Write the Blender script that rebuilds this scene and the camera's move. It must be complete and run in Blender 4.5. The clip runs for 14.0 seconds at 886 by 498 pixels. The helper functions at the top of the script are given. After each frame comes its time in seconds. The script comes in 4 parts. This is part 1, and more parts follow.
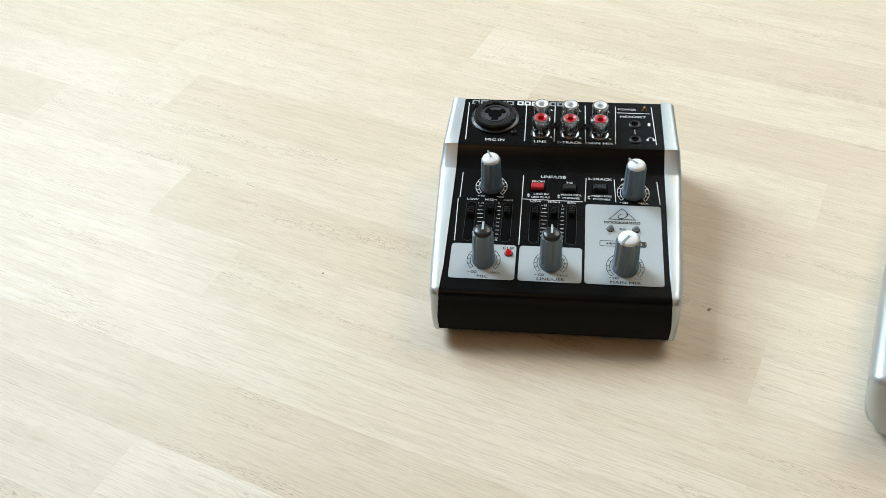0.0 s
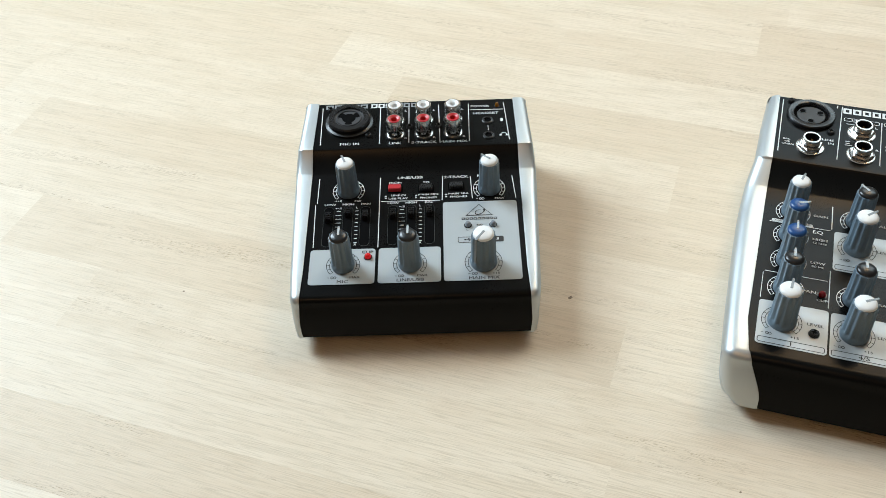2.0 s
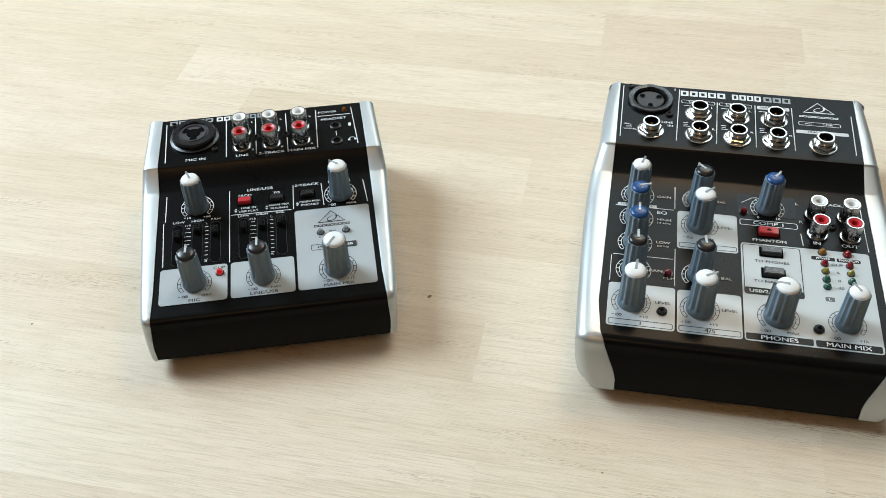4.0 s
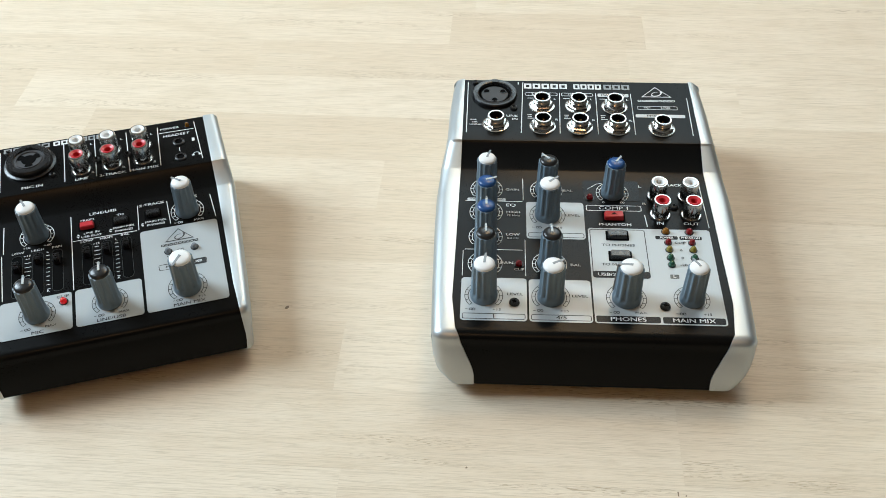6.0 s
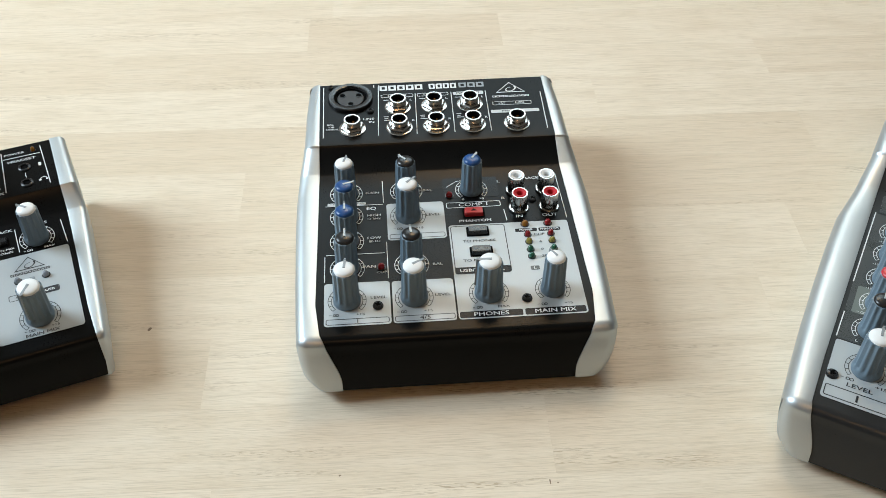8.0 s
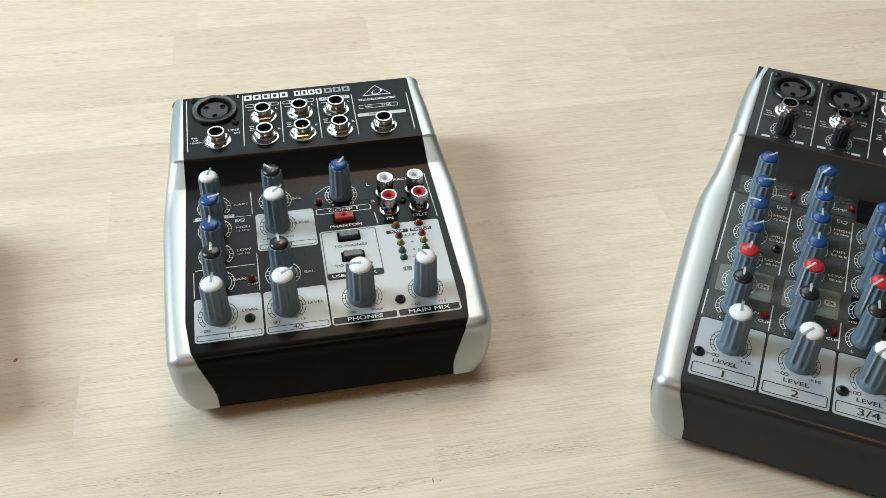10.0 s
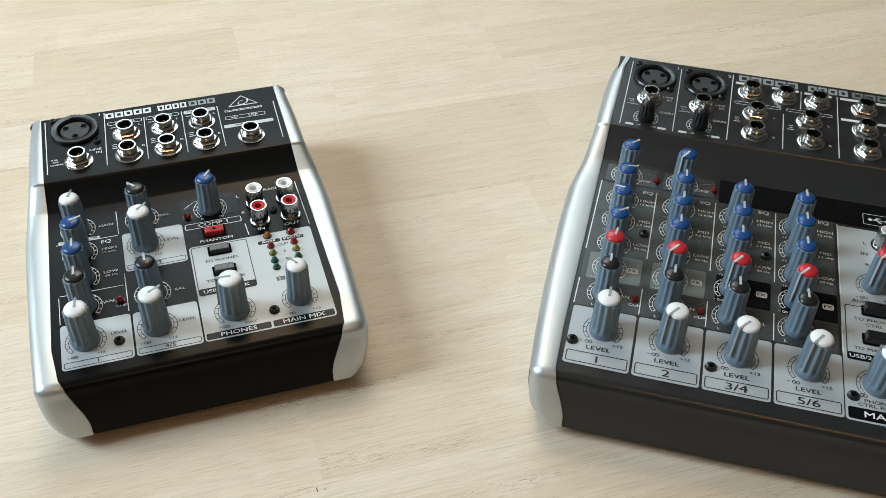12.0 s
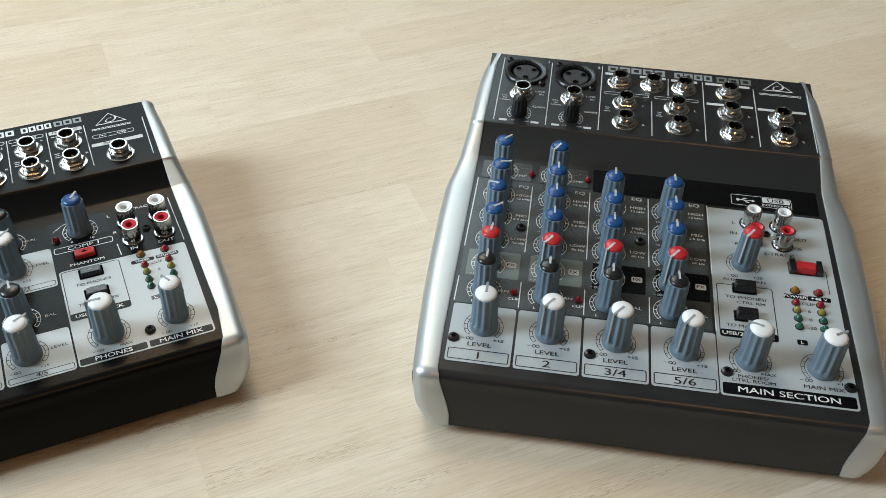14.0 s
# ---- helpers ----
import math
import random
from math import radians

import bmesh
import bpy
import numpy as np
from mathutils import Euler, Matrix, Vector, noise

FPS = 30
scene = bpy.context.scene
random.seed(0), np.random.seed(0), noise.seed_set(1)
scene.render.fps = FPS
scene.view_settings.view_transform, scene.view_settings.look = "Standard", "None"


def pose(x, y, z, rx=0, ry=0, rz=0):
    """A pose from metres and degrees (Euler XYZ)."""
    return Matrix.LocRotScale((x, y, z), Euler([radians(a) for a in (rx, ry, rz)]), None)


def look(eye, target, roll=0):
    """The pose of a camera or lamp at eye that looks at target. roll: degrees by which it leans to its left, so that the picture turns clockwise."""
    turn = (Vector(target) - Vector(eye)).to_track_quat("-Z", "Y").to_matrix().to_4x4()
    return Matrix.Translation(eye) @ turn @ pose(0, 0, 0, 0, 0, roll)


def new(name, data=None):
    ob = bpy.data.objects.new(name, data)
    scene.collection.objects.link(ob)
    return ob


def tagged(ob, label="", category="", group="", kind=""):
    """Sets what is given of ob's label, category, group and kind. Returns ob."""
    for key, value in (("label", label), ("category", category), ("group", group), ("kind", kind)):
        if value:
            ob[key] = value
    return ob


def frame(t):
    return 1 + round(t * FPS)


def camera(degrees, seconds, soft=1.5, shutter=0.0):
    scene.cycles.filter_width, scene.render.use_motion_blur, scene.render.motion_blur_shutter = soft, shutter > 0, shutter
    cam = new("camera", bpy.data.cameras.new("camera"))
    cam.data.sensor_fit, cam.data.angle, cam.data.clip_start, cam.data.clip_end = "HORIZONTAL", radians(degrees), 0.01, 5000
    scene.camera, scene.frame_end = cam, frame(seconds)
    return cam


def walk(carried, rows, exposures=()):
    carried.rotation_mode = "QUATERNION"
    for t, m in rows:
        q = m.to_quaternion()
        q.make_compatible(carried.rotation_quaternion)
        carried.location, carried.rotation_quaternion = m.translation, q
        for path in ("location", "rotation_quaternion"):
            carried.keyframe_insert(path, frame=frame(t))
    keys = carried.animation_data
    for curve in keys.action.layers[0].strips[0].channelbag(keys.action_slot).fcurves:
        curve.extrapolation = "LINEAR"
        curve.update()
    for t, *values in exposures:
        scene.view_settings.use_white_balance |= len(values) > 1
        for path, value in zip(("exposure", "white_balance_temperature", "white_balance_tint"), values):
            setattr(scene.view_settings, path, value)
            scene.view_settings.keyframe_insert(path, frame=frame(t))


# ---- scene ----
cam = camera(47.8, 14.0, soft=0.8)
# seconds, eye (cm), yaw, pitch and roll (radians)
ROWS = [
    (0.0, 2.293, -3.070, 35.999, -0.2114, -0.7618, -0.0609),
    (0.5, 2.895, -3.223, 35.949, -0.2426, -0.7622, -0.0574),
    (1.0, 3.455, -3.385, 35.884, -0.2740, -0.7622, -0.0541),
    (1.5, 3.990, -3.560, 35.813, -0.3059, -0.7619, -0.0508),
    (2.0, 4.508, -3.749, 35.740, -0.3385, -0.7615, -0.0475),
    (2.5, 5.017, -3.953, 35.668, -0.3720, -0.7610, -0.0441),
    (3.0, 5.517, -4.171, 35.600, -0.4062, -0.7605, -0.0406),
    (5.5, 7.888, -5.433, 35.337, -0.5827, -0.7581, -0.0213),
    (6.0, 8.320, -5.711, 35.300, -0.6175, -0.7576, -0.0172),
    (6.5, 8.732, -5.994, 35.266, -0.6518, -0.7570, -0.0131),
    (7.0, 9.124, -6.282, 35.236, -0.6854, -0.7563, -0.0089),
    (7.5, 9.494, -6.576, 35.210, -0.7184, -0.7555, -0.0048),
    (8.0, 9.843, -6.874, 35.185, -0.7507, -0.7546, -0.0007),
    (10.5, 11.340, -8.459, 35.105, -0.9052, -0.7490, 0.0184),
    (11.0, 11.610, -8.800, 35.097, -0.9355, -0.7477, 0.0218),
    (11.5, 11.875, -9.151, 35.093, -0.9658, -0.7464, 0.0250),
    (12.0, 12.137, -9.510, 35.092, -0.9961, -0.7450, 0.0280),
    (12.5, 12.395, -9.877, 35.093, -1.0260, -0.7437, 0.0308),
    (13.0, 12.644, -10.249, 35.095, -1.0553, -0.7424, 0.0333),
    (13.5, 12.877, -10.623, 35.096, -1.0834, -0.7410, 0.0354),
    (14.0, 13.084, -10.994, 35.092, -1.1093, -0.7394, 0.0372),
]


def gaze(x, y, z, yaw, pitch, roll):
    eye = Vector((x, y, z)) * 0.01
    way = Vector((-math.sin(yaw) * math.cos(pitch), math.cos(yaw) * math.cos(pitch), math.sin(pitch)))
    return look(eye, eye + way, math.degrees(roll))


walk(cam, [(r[0], gaze(*r[1:])) for r in ROWS])

# ---- light: overcast daylight through two windows, and two warm lamps ----
GRAIN = -40.0  # the way the staves run, degrees
ROOM = pose(0, 0, 0, 0, 0, GRAIN)
world = bpy.data.worlds.new("daylight")
scene.world = world
world.use_nodes = True
wn = world.node_tree.nodes
sky = wn.new("ShaderNodeTexSky")
sky.sky_type, sky.sun_disc = "NISHITA", False
sky.sun_elevation, sky.sun_rotation = radians(35), radians(200)
wn["Background"].inputs[1].default_value = 0.12
world.node_tree.links.new(sky.outputs[0], wn["Background"].inputs[0])

WIN_V, WIN_Z, WIN_W, WIN_H, WALL_U = 0.66, 1.02, 0.6, 1.0, -1.0
WIN2_U, WIN2_Z, WIN2_W, WIN2_H, WALL_V = 0.36, 1.22, 1.2, 0.85, 1.5


def daylight(eye, target, w, h, watts, color):
    """The sky's light in a window's opening."""
    data = bpy.data.lights.new("window_daylight", "AREA")
    data.shape, data.size, data.size_y, data.energy, data.color = "RECTANGLE", w, h, watts, color
    new("window_daylight", data).matrix_world = ROOM @ look(eye, target)


daylight((WALL_U - 0.05, WIN_V, WIN_Z), (WALL_U + 1, WIN_V, WIN_Z - 0.001), WIN_W, WIN_H, 37, (0.795, 0.98, 1.11))
daylight((WIN2_U, WALL_V + 0.05, WIN2_Z), (WIN2_U, WALL_V - 1, WIN2_Z - 0.001), WIN2_W, WIN2_H, 14.5, (0.765, 0.97, 1.04))


def lamp_glow(at, size, watts, color):
    """The light of a warm lamp, shining down."""
    data = bpy.data.lights.new("lamp_glow", "AREA")
    data.shape, data.size, data.energy, data.color = "DISK", size, watts, color
    new("lamp_glow", data).matrix_world = ROOM @ pose(*at)


PENDANT = (0.26, 1.12, 1.26)  # warm pendant lamp beyond the mixers
LAMP = (0.1, -1.1, 1.96)  # warm ceiling light on the near side of the table
lamp_glow(PENDANT, 0.3, 4.2, (1.0, 0.64, 0.3))
lamp_glow(LAMP, 0.34, 5.5, (1.0, 0.56, 0.24))
scene.view_settings.exposure = 0.0


# ---- materials ----
def material(name, color, rough=0.5, metal=0.0, spec=0.5, coat=0.0, wear=0.06, scale=40.0, bump=0.0):
    """A surface whose colour and gloss vary at two scales."""
    m = bpy.data.materials.new(name)
    m.use_nodes = True
    n, l = m.node_tree.nodes, m.node_tree.links
    b = n["Principled BSDF"]
    b.inputs["Metallic"].default_value = metal
    b.inputs["Specular IOR Level"].default_value = spec
    b.inputs["Coat Weight"].default_value = coat
    b.inputs["Coat Roughness"].default_value = 0.12
    tc = n.new("ShaderNodeTexCoord")
    fine, broad = n.new("ShaderNodeTexNoise"), n.new("ShaderNodeTexNoise")
    fine.inputs["Scale"].default_value, broad.inputs["Scale"].default_value = scale * 60, scale
    fine.inputs["Detail"].default_value = broad.inputs["Detail"].default_value = 3
    l.new(tc.outputs["Object"], fine.inputs["Vector"])
    l.new(tc.outputs["Object"], broad.inputs["Vector"])
    add = n.new("ShaderNodeMath")
    add.operation = "ADD"
    l.new(fine.outputs[0], add.inputs[0])
    l.new(broad.outputs[0], add.inputs[1])
    cr = n.new("ShaderNodeMapRange")
    cr.inputs[1].default_value, cr.inputs[2].default_value = 0.6, 1.4
    cr.inputs[3].default_value, cr.inputs[4].default_value = 1 - wear, 1 + wear
    l.new(add.outputs[0], cr.inputs[0])
    mul = n.new("ShaderNodeVectorMath")
    mul.operation = "SCALE"
    mul.inputs[0].default_value = color
    l.new(cr.outputs[0], mul.inputs["Scale"])
    l.new(mul.outputs[0], b.inputs["Base Color"])
    rr = n.new("ShaderNodeMapRange")
    rr.inputs[1].default_value, rr.inputs[2].default_value = 0.6, 1.4
    rr.inputs[3].default_value, rr.inputs[4].default_value = rough * 0.88, rough * 1.12
    l.new(add.outputs[0], rr.inputs[0])
    l.new(rr.outputs[0], b.inputs["Roughness"])
    if bump:
        bp = n.new("ShaderNodeBump")
        bp.inputs["Strength"].default_value, bp.inputs["Distance"].default_value = bump, 0.0002
        l.new(fine.outputs[0], bp.inputs["Height"])
        l.new(bp.outputs[0], b.inputs["Normal"])
    return m


def led_glass(name, color, glow=0.0):
    m = material(name, color, 0.12, coat=0.6, wear=0.03)
    b = m.node_tree.nodes["Principled BSDF"]
    b.inputs["Transmission Weight"].default_value = 0.35
    if glow:
        b.inputs["Emission Color"].default_value = (*color, 1)
        b.inputs["Emission Strength"].default_value = glow
    return m


def oak():
    """White-oiled oak: tone by stave, long figure, fine dark pores along the grain."""
    m = bpy.data.materials.new("white_oiled_oak")
    m.use_nodes = True
    n, l = m.node_tree.nodes, m.node_tree.links
    b = n["Principled BSDF"]
    tc, oi = n.new("ShaderNodeTexCoord"), n.new("ShaderNodeObjectInfo")
    shift = n.new("ShaderNodeVectorMath")
    shift.operation = "MULTIPLY_ADD"
    l.new(oi.outputs["Random"], shift.inputs[0])
    shift.inputs[1].default_value = (13.0, 7.0, 5.0)
    l.new(tc.outputs["Object"], shift.inputs[2])

    def grain(sx, sy, detail, rough, warp=0.0):
        mp = n.new("ShaderNodeMapping")
        mp.inputs["Scale"].default_value = (sx, sy, 20)
        l.new(shift.outputs[0], mp.inputs[0])
        t = n.new("ShaderNodeTexNoise")
        t.inputs["Scale"].default_value = 1
        t.inputs["Detail"].default_value, t.inputs["Roughness"].default_value = detail, rough
        t.inputs["Distortion"].default_value = warp
        l.new(mp.outputs[0], t.inputs["Vector"])
        return t.outputs[0]

    def ramp(value, lo, hi, a, c):
        r = n.new("ShaderNodeMapRange")
        for i, v in enumerate((lo, hi, a, c), 1):
            r.inputs[i].default_value = v
        l.new(value, r.inputs[0])
        return r.outputs[0]

    def mix(fac, a, c, kind="MIX"):
        x = n.new("ShaderNodeMix")
        x.data_type, x.blend_type = "RGBA", kind
        for slot, v in ((0, fac), (6, a), (7, c)):
            if isinstance(v, (tuple, float)):
                x.inputs[slot].default_value = v
            else:
                l.new(v, x.inputs[slot])
        return x.outputs[2]

    figure = grain(4, 45, 4, 0.55, 2.2)
    streak = grain(7, 260, 4, 0.6, 0.6)
    pores = grain(90, 2600, 2, 0.55)
    dashes = grain(240, 3000, 1, 0.4)
    where = grain(7, 90, 2, 0.5)
    cloud = grain(14, 30, 3, 0.5, 1.0)
    lines = grain(40, 1700, 3, 0.65, 0.2)
    tone = mix(oi.outputs["Alpha"], (0.65, 0.525, 0.38, 1), (0.82, 0.725, 0.588, 1))
    tone = mix(ramp(figure, 0.38, 0.72, 0.0, 0.34), tone, (0.62, 0.495, 0.35, 1))
    tone = mix(ramp(streak, 0.45, 0.75, 0.0, 0.25), tone, (0.80, 0.72, 0.605, 1))
    tone = mix(ramp(cloud, 0.52, 0.78, 0.0, 0.35), tone, (0.596, 0.473, 0.328, 1))
    tone = mix(ramp(lines, 0.47, 0.68, 0.0, 0.4), tone, (0.465, 0.373, 0.257, 1))
    tone = mix(ramp(pores, 0.54, 0.7, 0.0, 0.34), tone, (0.404, 0.308, 0.190, 1))
    gate = n.new("ShaderNodeMath")
    gate.operation = "MULTIPLY"
    l.new(ramp(dashes, 0.58, 0.66, 0.0, 0.6), gate.inputs[0])
    l.new(ramp(where, 0.58, 0.7, 0.0, 1.0), gate.inputs[1])
    tone = mix(gate.outputs[0], tone, (0.28, 0.18, 0.085, 1))
    l.new(tone, b.inputs["Base Color"])
    l.new(ramp(streak, 0.3, 0.7, 0.4, 0.55), b.inputs["Roughness"])
    b.inputs["Specular IOR Level"].default_value = 0.32
    bp = n.new("ShaderNodeBump")
    bp.inputs["Strength"].default_value, bp.inputs["Distance"].default_value = 0.35, 0.0002
    l.new(pores, bp.inputs["Height"])
    bp.invert = True
    l.new(bp.outputs[0], b.inputs["Normal"])
    return m


OAK = oak()
KNOT = material("dark_knot_wood", (0.20, 0.14, 0.085), 0.5, wear=0.3)
PANEL = material("black_painted_steel", (0.004, 0.004, 0.0039), 0.29, spec=0.1, wear=0.25, scale=30, bump=0.05)
# Copy of the black panel paint, lightened to imitate sheen on the large case.
PANEL_SHEEN = material("charcoal_painted_steel", (0.018, 0.0183, 0.0187), 0.3, spec=0.42, wear=0.2, scale=30, bump=0.05)
PATCH = material("black_print", (0.004, 0.004, 0.0044), 0.28, spec=0.12)
SMOKE = material("smoke_grey_print", (0.055, 0.059, 0.057), 0.28, spec=0.4)
OLIVE = material("grey_green_print", (0.15, 0.17, 0.15), 0.34)
SILVER = material("silver_painted_plastic", (0.54, 0.57, 0.58), 0.46, metal=0.85, wear=0.04, bump=0.04)
PLATE = material("light_grey_print", (0.42, 0.45, 0.46), 0.3, wear=0.03)
RUBBER = material("slate_grey_knob_plastic", (0.14, 0.195, 0.24), 0.4, wear=0.12, bump=0.08)
WHITE = material("white_cap_plastic", (0.80, 0.80, 0.79), 0.35, wear=0.03)
BLACK = material("black_cap_plastic", (0.012, 0.012, 0.013), 0.3, wear=0.15)
BLUE = material("blue_cap_plastic", (0.008, 0.06, 0.2), 0.32, wear=0.08)
RED = material("red_cap_plastic", (0.50, 0.022, 0.03), 0.33, wear=0.08)
POINTER = material("pale_grey_pointer", (0.48, 0.50, 0.50), 0.4)
GREY = material("mid_grey_pointer", (0.27, 0.29, 0.30), 0.4)
CHROME = material("chrome_plate", (0.54, 0.53, 0.51), 0.23, metal=1.0, wear=0.05)
BRASS = material("brass_contact", (0.72, 0.50, 0.22), 0.22, metal=1.0)
INSERT = material("dark_grey_insert_plastic", (0.04, 0.04, 0.042), 0.45, spec=0.3)
COMBO = material("mid_grey_insert_plastic", (0.05, 0.05, 0.054), 0.4)
SOCKET = material("black_socket_plastic", (0.010, 0.010, 0.011), 0.28, wear=0.2)
# Near-black puts the shade inside holes and slots into the colour.
HOLE = material("dark_bore", (0.003, 0.003, 0.003), 0.8, spec=0.04)
INKW = material("white_ink", (0.72, 0.73, 0.73), 0.5)
INKG = material("grey_ink", (0.60, 0.61, 0.61), 0.5)
INKB = material("black_ink", (0.015, 0.015, 0.017), 0.5)
LED_RED = led_glass("red_led", (0.32, 0.008, 0.012))
LED_LIT = led_glass("lit_red_led", (0.62, 0.004, 0.008), 0.3)
LED_AMBER = led_glass("amber_led", (0.36, 0.14, 0.012))
LED_YELLOW = led_glass("yellow_led", (0.36, 0.30, 0.05))
LED_GREEN = led_glass("green_led", (0.02, 0.14, 0.08))
LED_CLEAR = led_glass("clear_led", (0.35, 0.38, 0.42))
PLASTER = material("beige_plaster", (0.26, 0.22, 0.18), 0.9, scale=3, wear=0.05)
FLOORING = material("brown_floor", (0.10, 0.07, 0.05), 0.6, scale=4, wear=0.2)
FRAME = material("white_window_paint", (0.78, 0.78, 0.76), 0.4)

# ---- building helpers; shapes in centimetres ----
CM = 0.01
SHARED = {}


def mesh_of(name, bm, mat, smooth=False, crease=38):
    me = bpy.data.meshes.new(name)
    bmesh.ops.scale(bm, vec=(CM, CM, CM), verts=bm.verts)
    bmesh.ops.recalc_face_normals(bm, faces=bm.faces)
    bm.to_mesh(me)
    bm.free()
    me.materials.append(mat)
    if smooth:
        for p in me.polygons:
            p.use_smooth = True
        me.set_sharp_from_angle(angle=radians(crease))
    return me


def part(name, me, parent, m=None, label=""):
    ob = new(name, me)
    ob.parent = parent
    if m is not None:
        ob.matrix_basis = m
    return tagged(ob, label)


def shared(key, build, mat, smooth=False):
    """One mesh for all alike pieces."""
    if key not in SHARED:
        SHARED[key] = mesh_of(key[0], build(), mat, smooth)
    return SHARED[key]


def spun(rings, seg=32, cap_top=True, cap_bottom=False):
    """A turned shape from (radius, height) pairs, bottom to top."""
    bm = bmesh.new()
    loops = [[bm.verts.new((r * math.cos(2 * math.pi * i / seg), r * math.sin(2 * math.pi * i / seg), z)) for i in range(seg)] for r, z in rings]
    for a, c in zip(loops, loops[1:]):
        for i in range(seg):
            bm.faces.new((a[i], a[(i + 1) % seg], c[(i + 1) % seg], c[i]))
    if cap_top:
        bm.faces.new(loops[-1])
    if cap_bottom:
        bm.faces.new(loops[0][::-1])
    return bm


def rounded(w, h, r, seg=5):
    """Outline of a rectangle with round corners, about the origin."""
    out = []
    for k, (sx, sy) in enumerate(((1, 1), (-1, 1), (-1, -1), (1, -1))):
        for i in range(seg + 1):
            a = math.pi / 2 * (k + i / seg)
            out.append((sx * (w / 2 - r) + r * math.cos(a), sy * (h / 2 - r) + r * math.sin(a)))
    return out


def slab(outline, thick):
    """A flat plate with a thickness, standing on z = 0."""
    bm = bmesh.new()
    low = [bm.verts.new((x, y, 0)) for x, y in outline]
    high = [bm.verts.new((x, y, thick)) for x, y in outline]
    for i in range(len(low)):
        j = (i + 1) % len(low)
        bm.faces.new((low[i], low[j], high[j], high[i]))
    bm.faces.new(high)
    return bm


def border(w, h, r, t):
    """A thin printed line round a rounded rectangle."""
    bm = bmesh.new()
    a = [bm.verts.new((x, y, 0)) for x, y in rounded(w, h, r)]
    c = [bm.verts.new((x, y, 0)) for x, y in rounded(w - 2 * t, h - 2 * t, max(r - t, 0.01))]
    for i in range(len(a)):
        j = (i + 1) % len(a)
        bm.faces.new((a[i], a[j], c[j], c[i]))
    return bm


def arcs(bands, ticks=(), step=6):
    """Flat arcs (r0, r1, from, to) and radial ticks (angle, r0, r1, width); degrees clockwise from the rear."""
    bm = bmesh.new()
    for r0, r1, a0, a1 in bands:
        count = max(2, int(abs(a1 - a0) / step))
        row = []
        for i in range(count + 1):
            a = radians(a0 + (a1 - a0) * i / count)
            row.append([bm.verts.new((r * math.sin(a), r * math.cos(a), 0)) for r in (r0, r1)])
        for p, q in zip(row, row[1:]):
            bm.faces.new((p[0], p[1], q[1], q[0]))
    for a, r0, r1, w in ticks:
        a = radians(a)
        d, s = Vector((math.sin(a), math.cos(a), 0.003)), Vector((math.cos(a), -math.sin(a), 0)) * w / 2
        bm.faces.new([bm.verts.new(v) for v in (d * r0 - s, d * r1 - s, d * r1 + s, d * r0 + s)])
    return bm


def boxes(items):
    """Boxes (x, y, z, sx, sy, sz), z at their foot."""
    bm = bmesh.new()
    for x, y, z, sx, sy, sz in items:
        g = bmesh.ops.create_cube(bm, size=1)["verts"]
        for v in g:
            v.co = Vector((x + v.co.x * sx, y + v.co.y * sy, z + (v.co.z + 0.5) * sz))
    return bm


def letters(text, size, stretch=1.3):
    """Flat lettering, centred; size is the height of a capital."""
    key = ("lettering", text, size, stretch)
    if key not in SHARED:
        cu = bpy.data.curves.new("lettering", "FONT")
        cu.body, cu.size, cu.resolution_u, cu.fill_mode = text, size / 0.69, 3, "BOTH"
        cu.align_x, cu.align_y = "CENTER", "CENTER"
        cu.space_line = 0.85
        ob = bpy.data.objects.new("lettering", cu)
        me = bpy.data.meshes.new_from_object(ob)
        bpy.data.objects.remove(ob)
        bm = bmesh.new()
        bm.from_mesh(me)
        xs, ys = [v.co.x for v in bm.verts], [v.co.y for v in bm.verts]
        cx, cy = (min(xs) + max(xs)) / 2, (min(ys) + max(ys)) / 2
        for v in bm.verts:
            v.co = Vector(((v.co.x - cx) * stretch, v.co.y - cy, 0))
        # heavier strokes: three layers, shifted a little
        layer = bm.verts[:] + bm.edges[:] + bm.faces[:]
        for shift in (-1, 1):
            for g in bmesh.ops.duplicate(bm, geom=layer)["geom"]:
                if isinstance(g, bmesh.types.BMVert):
                    g.co.x += shift * size * 0.02
                    g.co.z += 0.003 + 0.0015 * shift
        SHARED[key] = bm
    return SHARED[key].copy()


# ---- the room ----
def wall(name, items, mat=PLASTER, kind="structure"):
    ob = new(name, mesh_of(name, boxes(items), mat))
    ob.matrix_world = ROOM
    return tagged(ob, kind=kind)


U0, U1, V0, V1, Z0, Z1 = -100, 245, -150, 150, -74, 200
w0, w1 = WIN_V * 100 - WIN_W * 50, WIN_V * 100 + WIN_W * 50
h0, h1 = WIN_Z * 100 - WIN_H * 50, WIN_Z * 100 + WIN_H * 50
wall("floor", [((U0 + U1) / 2, (V0 + V1) / 2, Z0 - 12, U1 - U0 + 40, V1 - V0 + 40, 12)], FLOORING)
wall("ceiling", [((U0 + U1) / 2, (V0 + V1) / 2, Z1, U1 - U0 + 40, V1 - V0 + 40, 12)])
a0, a1 = WIN2_U * 100 - WIN2_W * 50, WIN2_U * 100 + WIN2_W * 50
b0, b1 = WIN2_Z * 100 - WIN2_H * 50, WIN2_Z * 100 + WIN2_H * 50
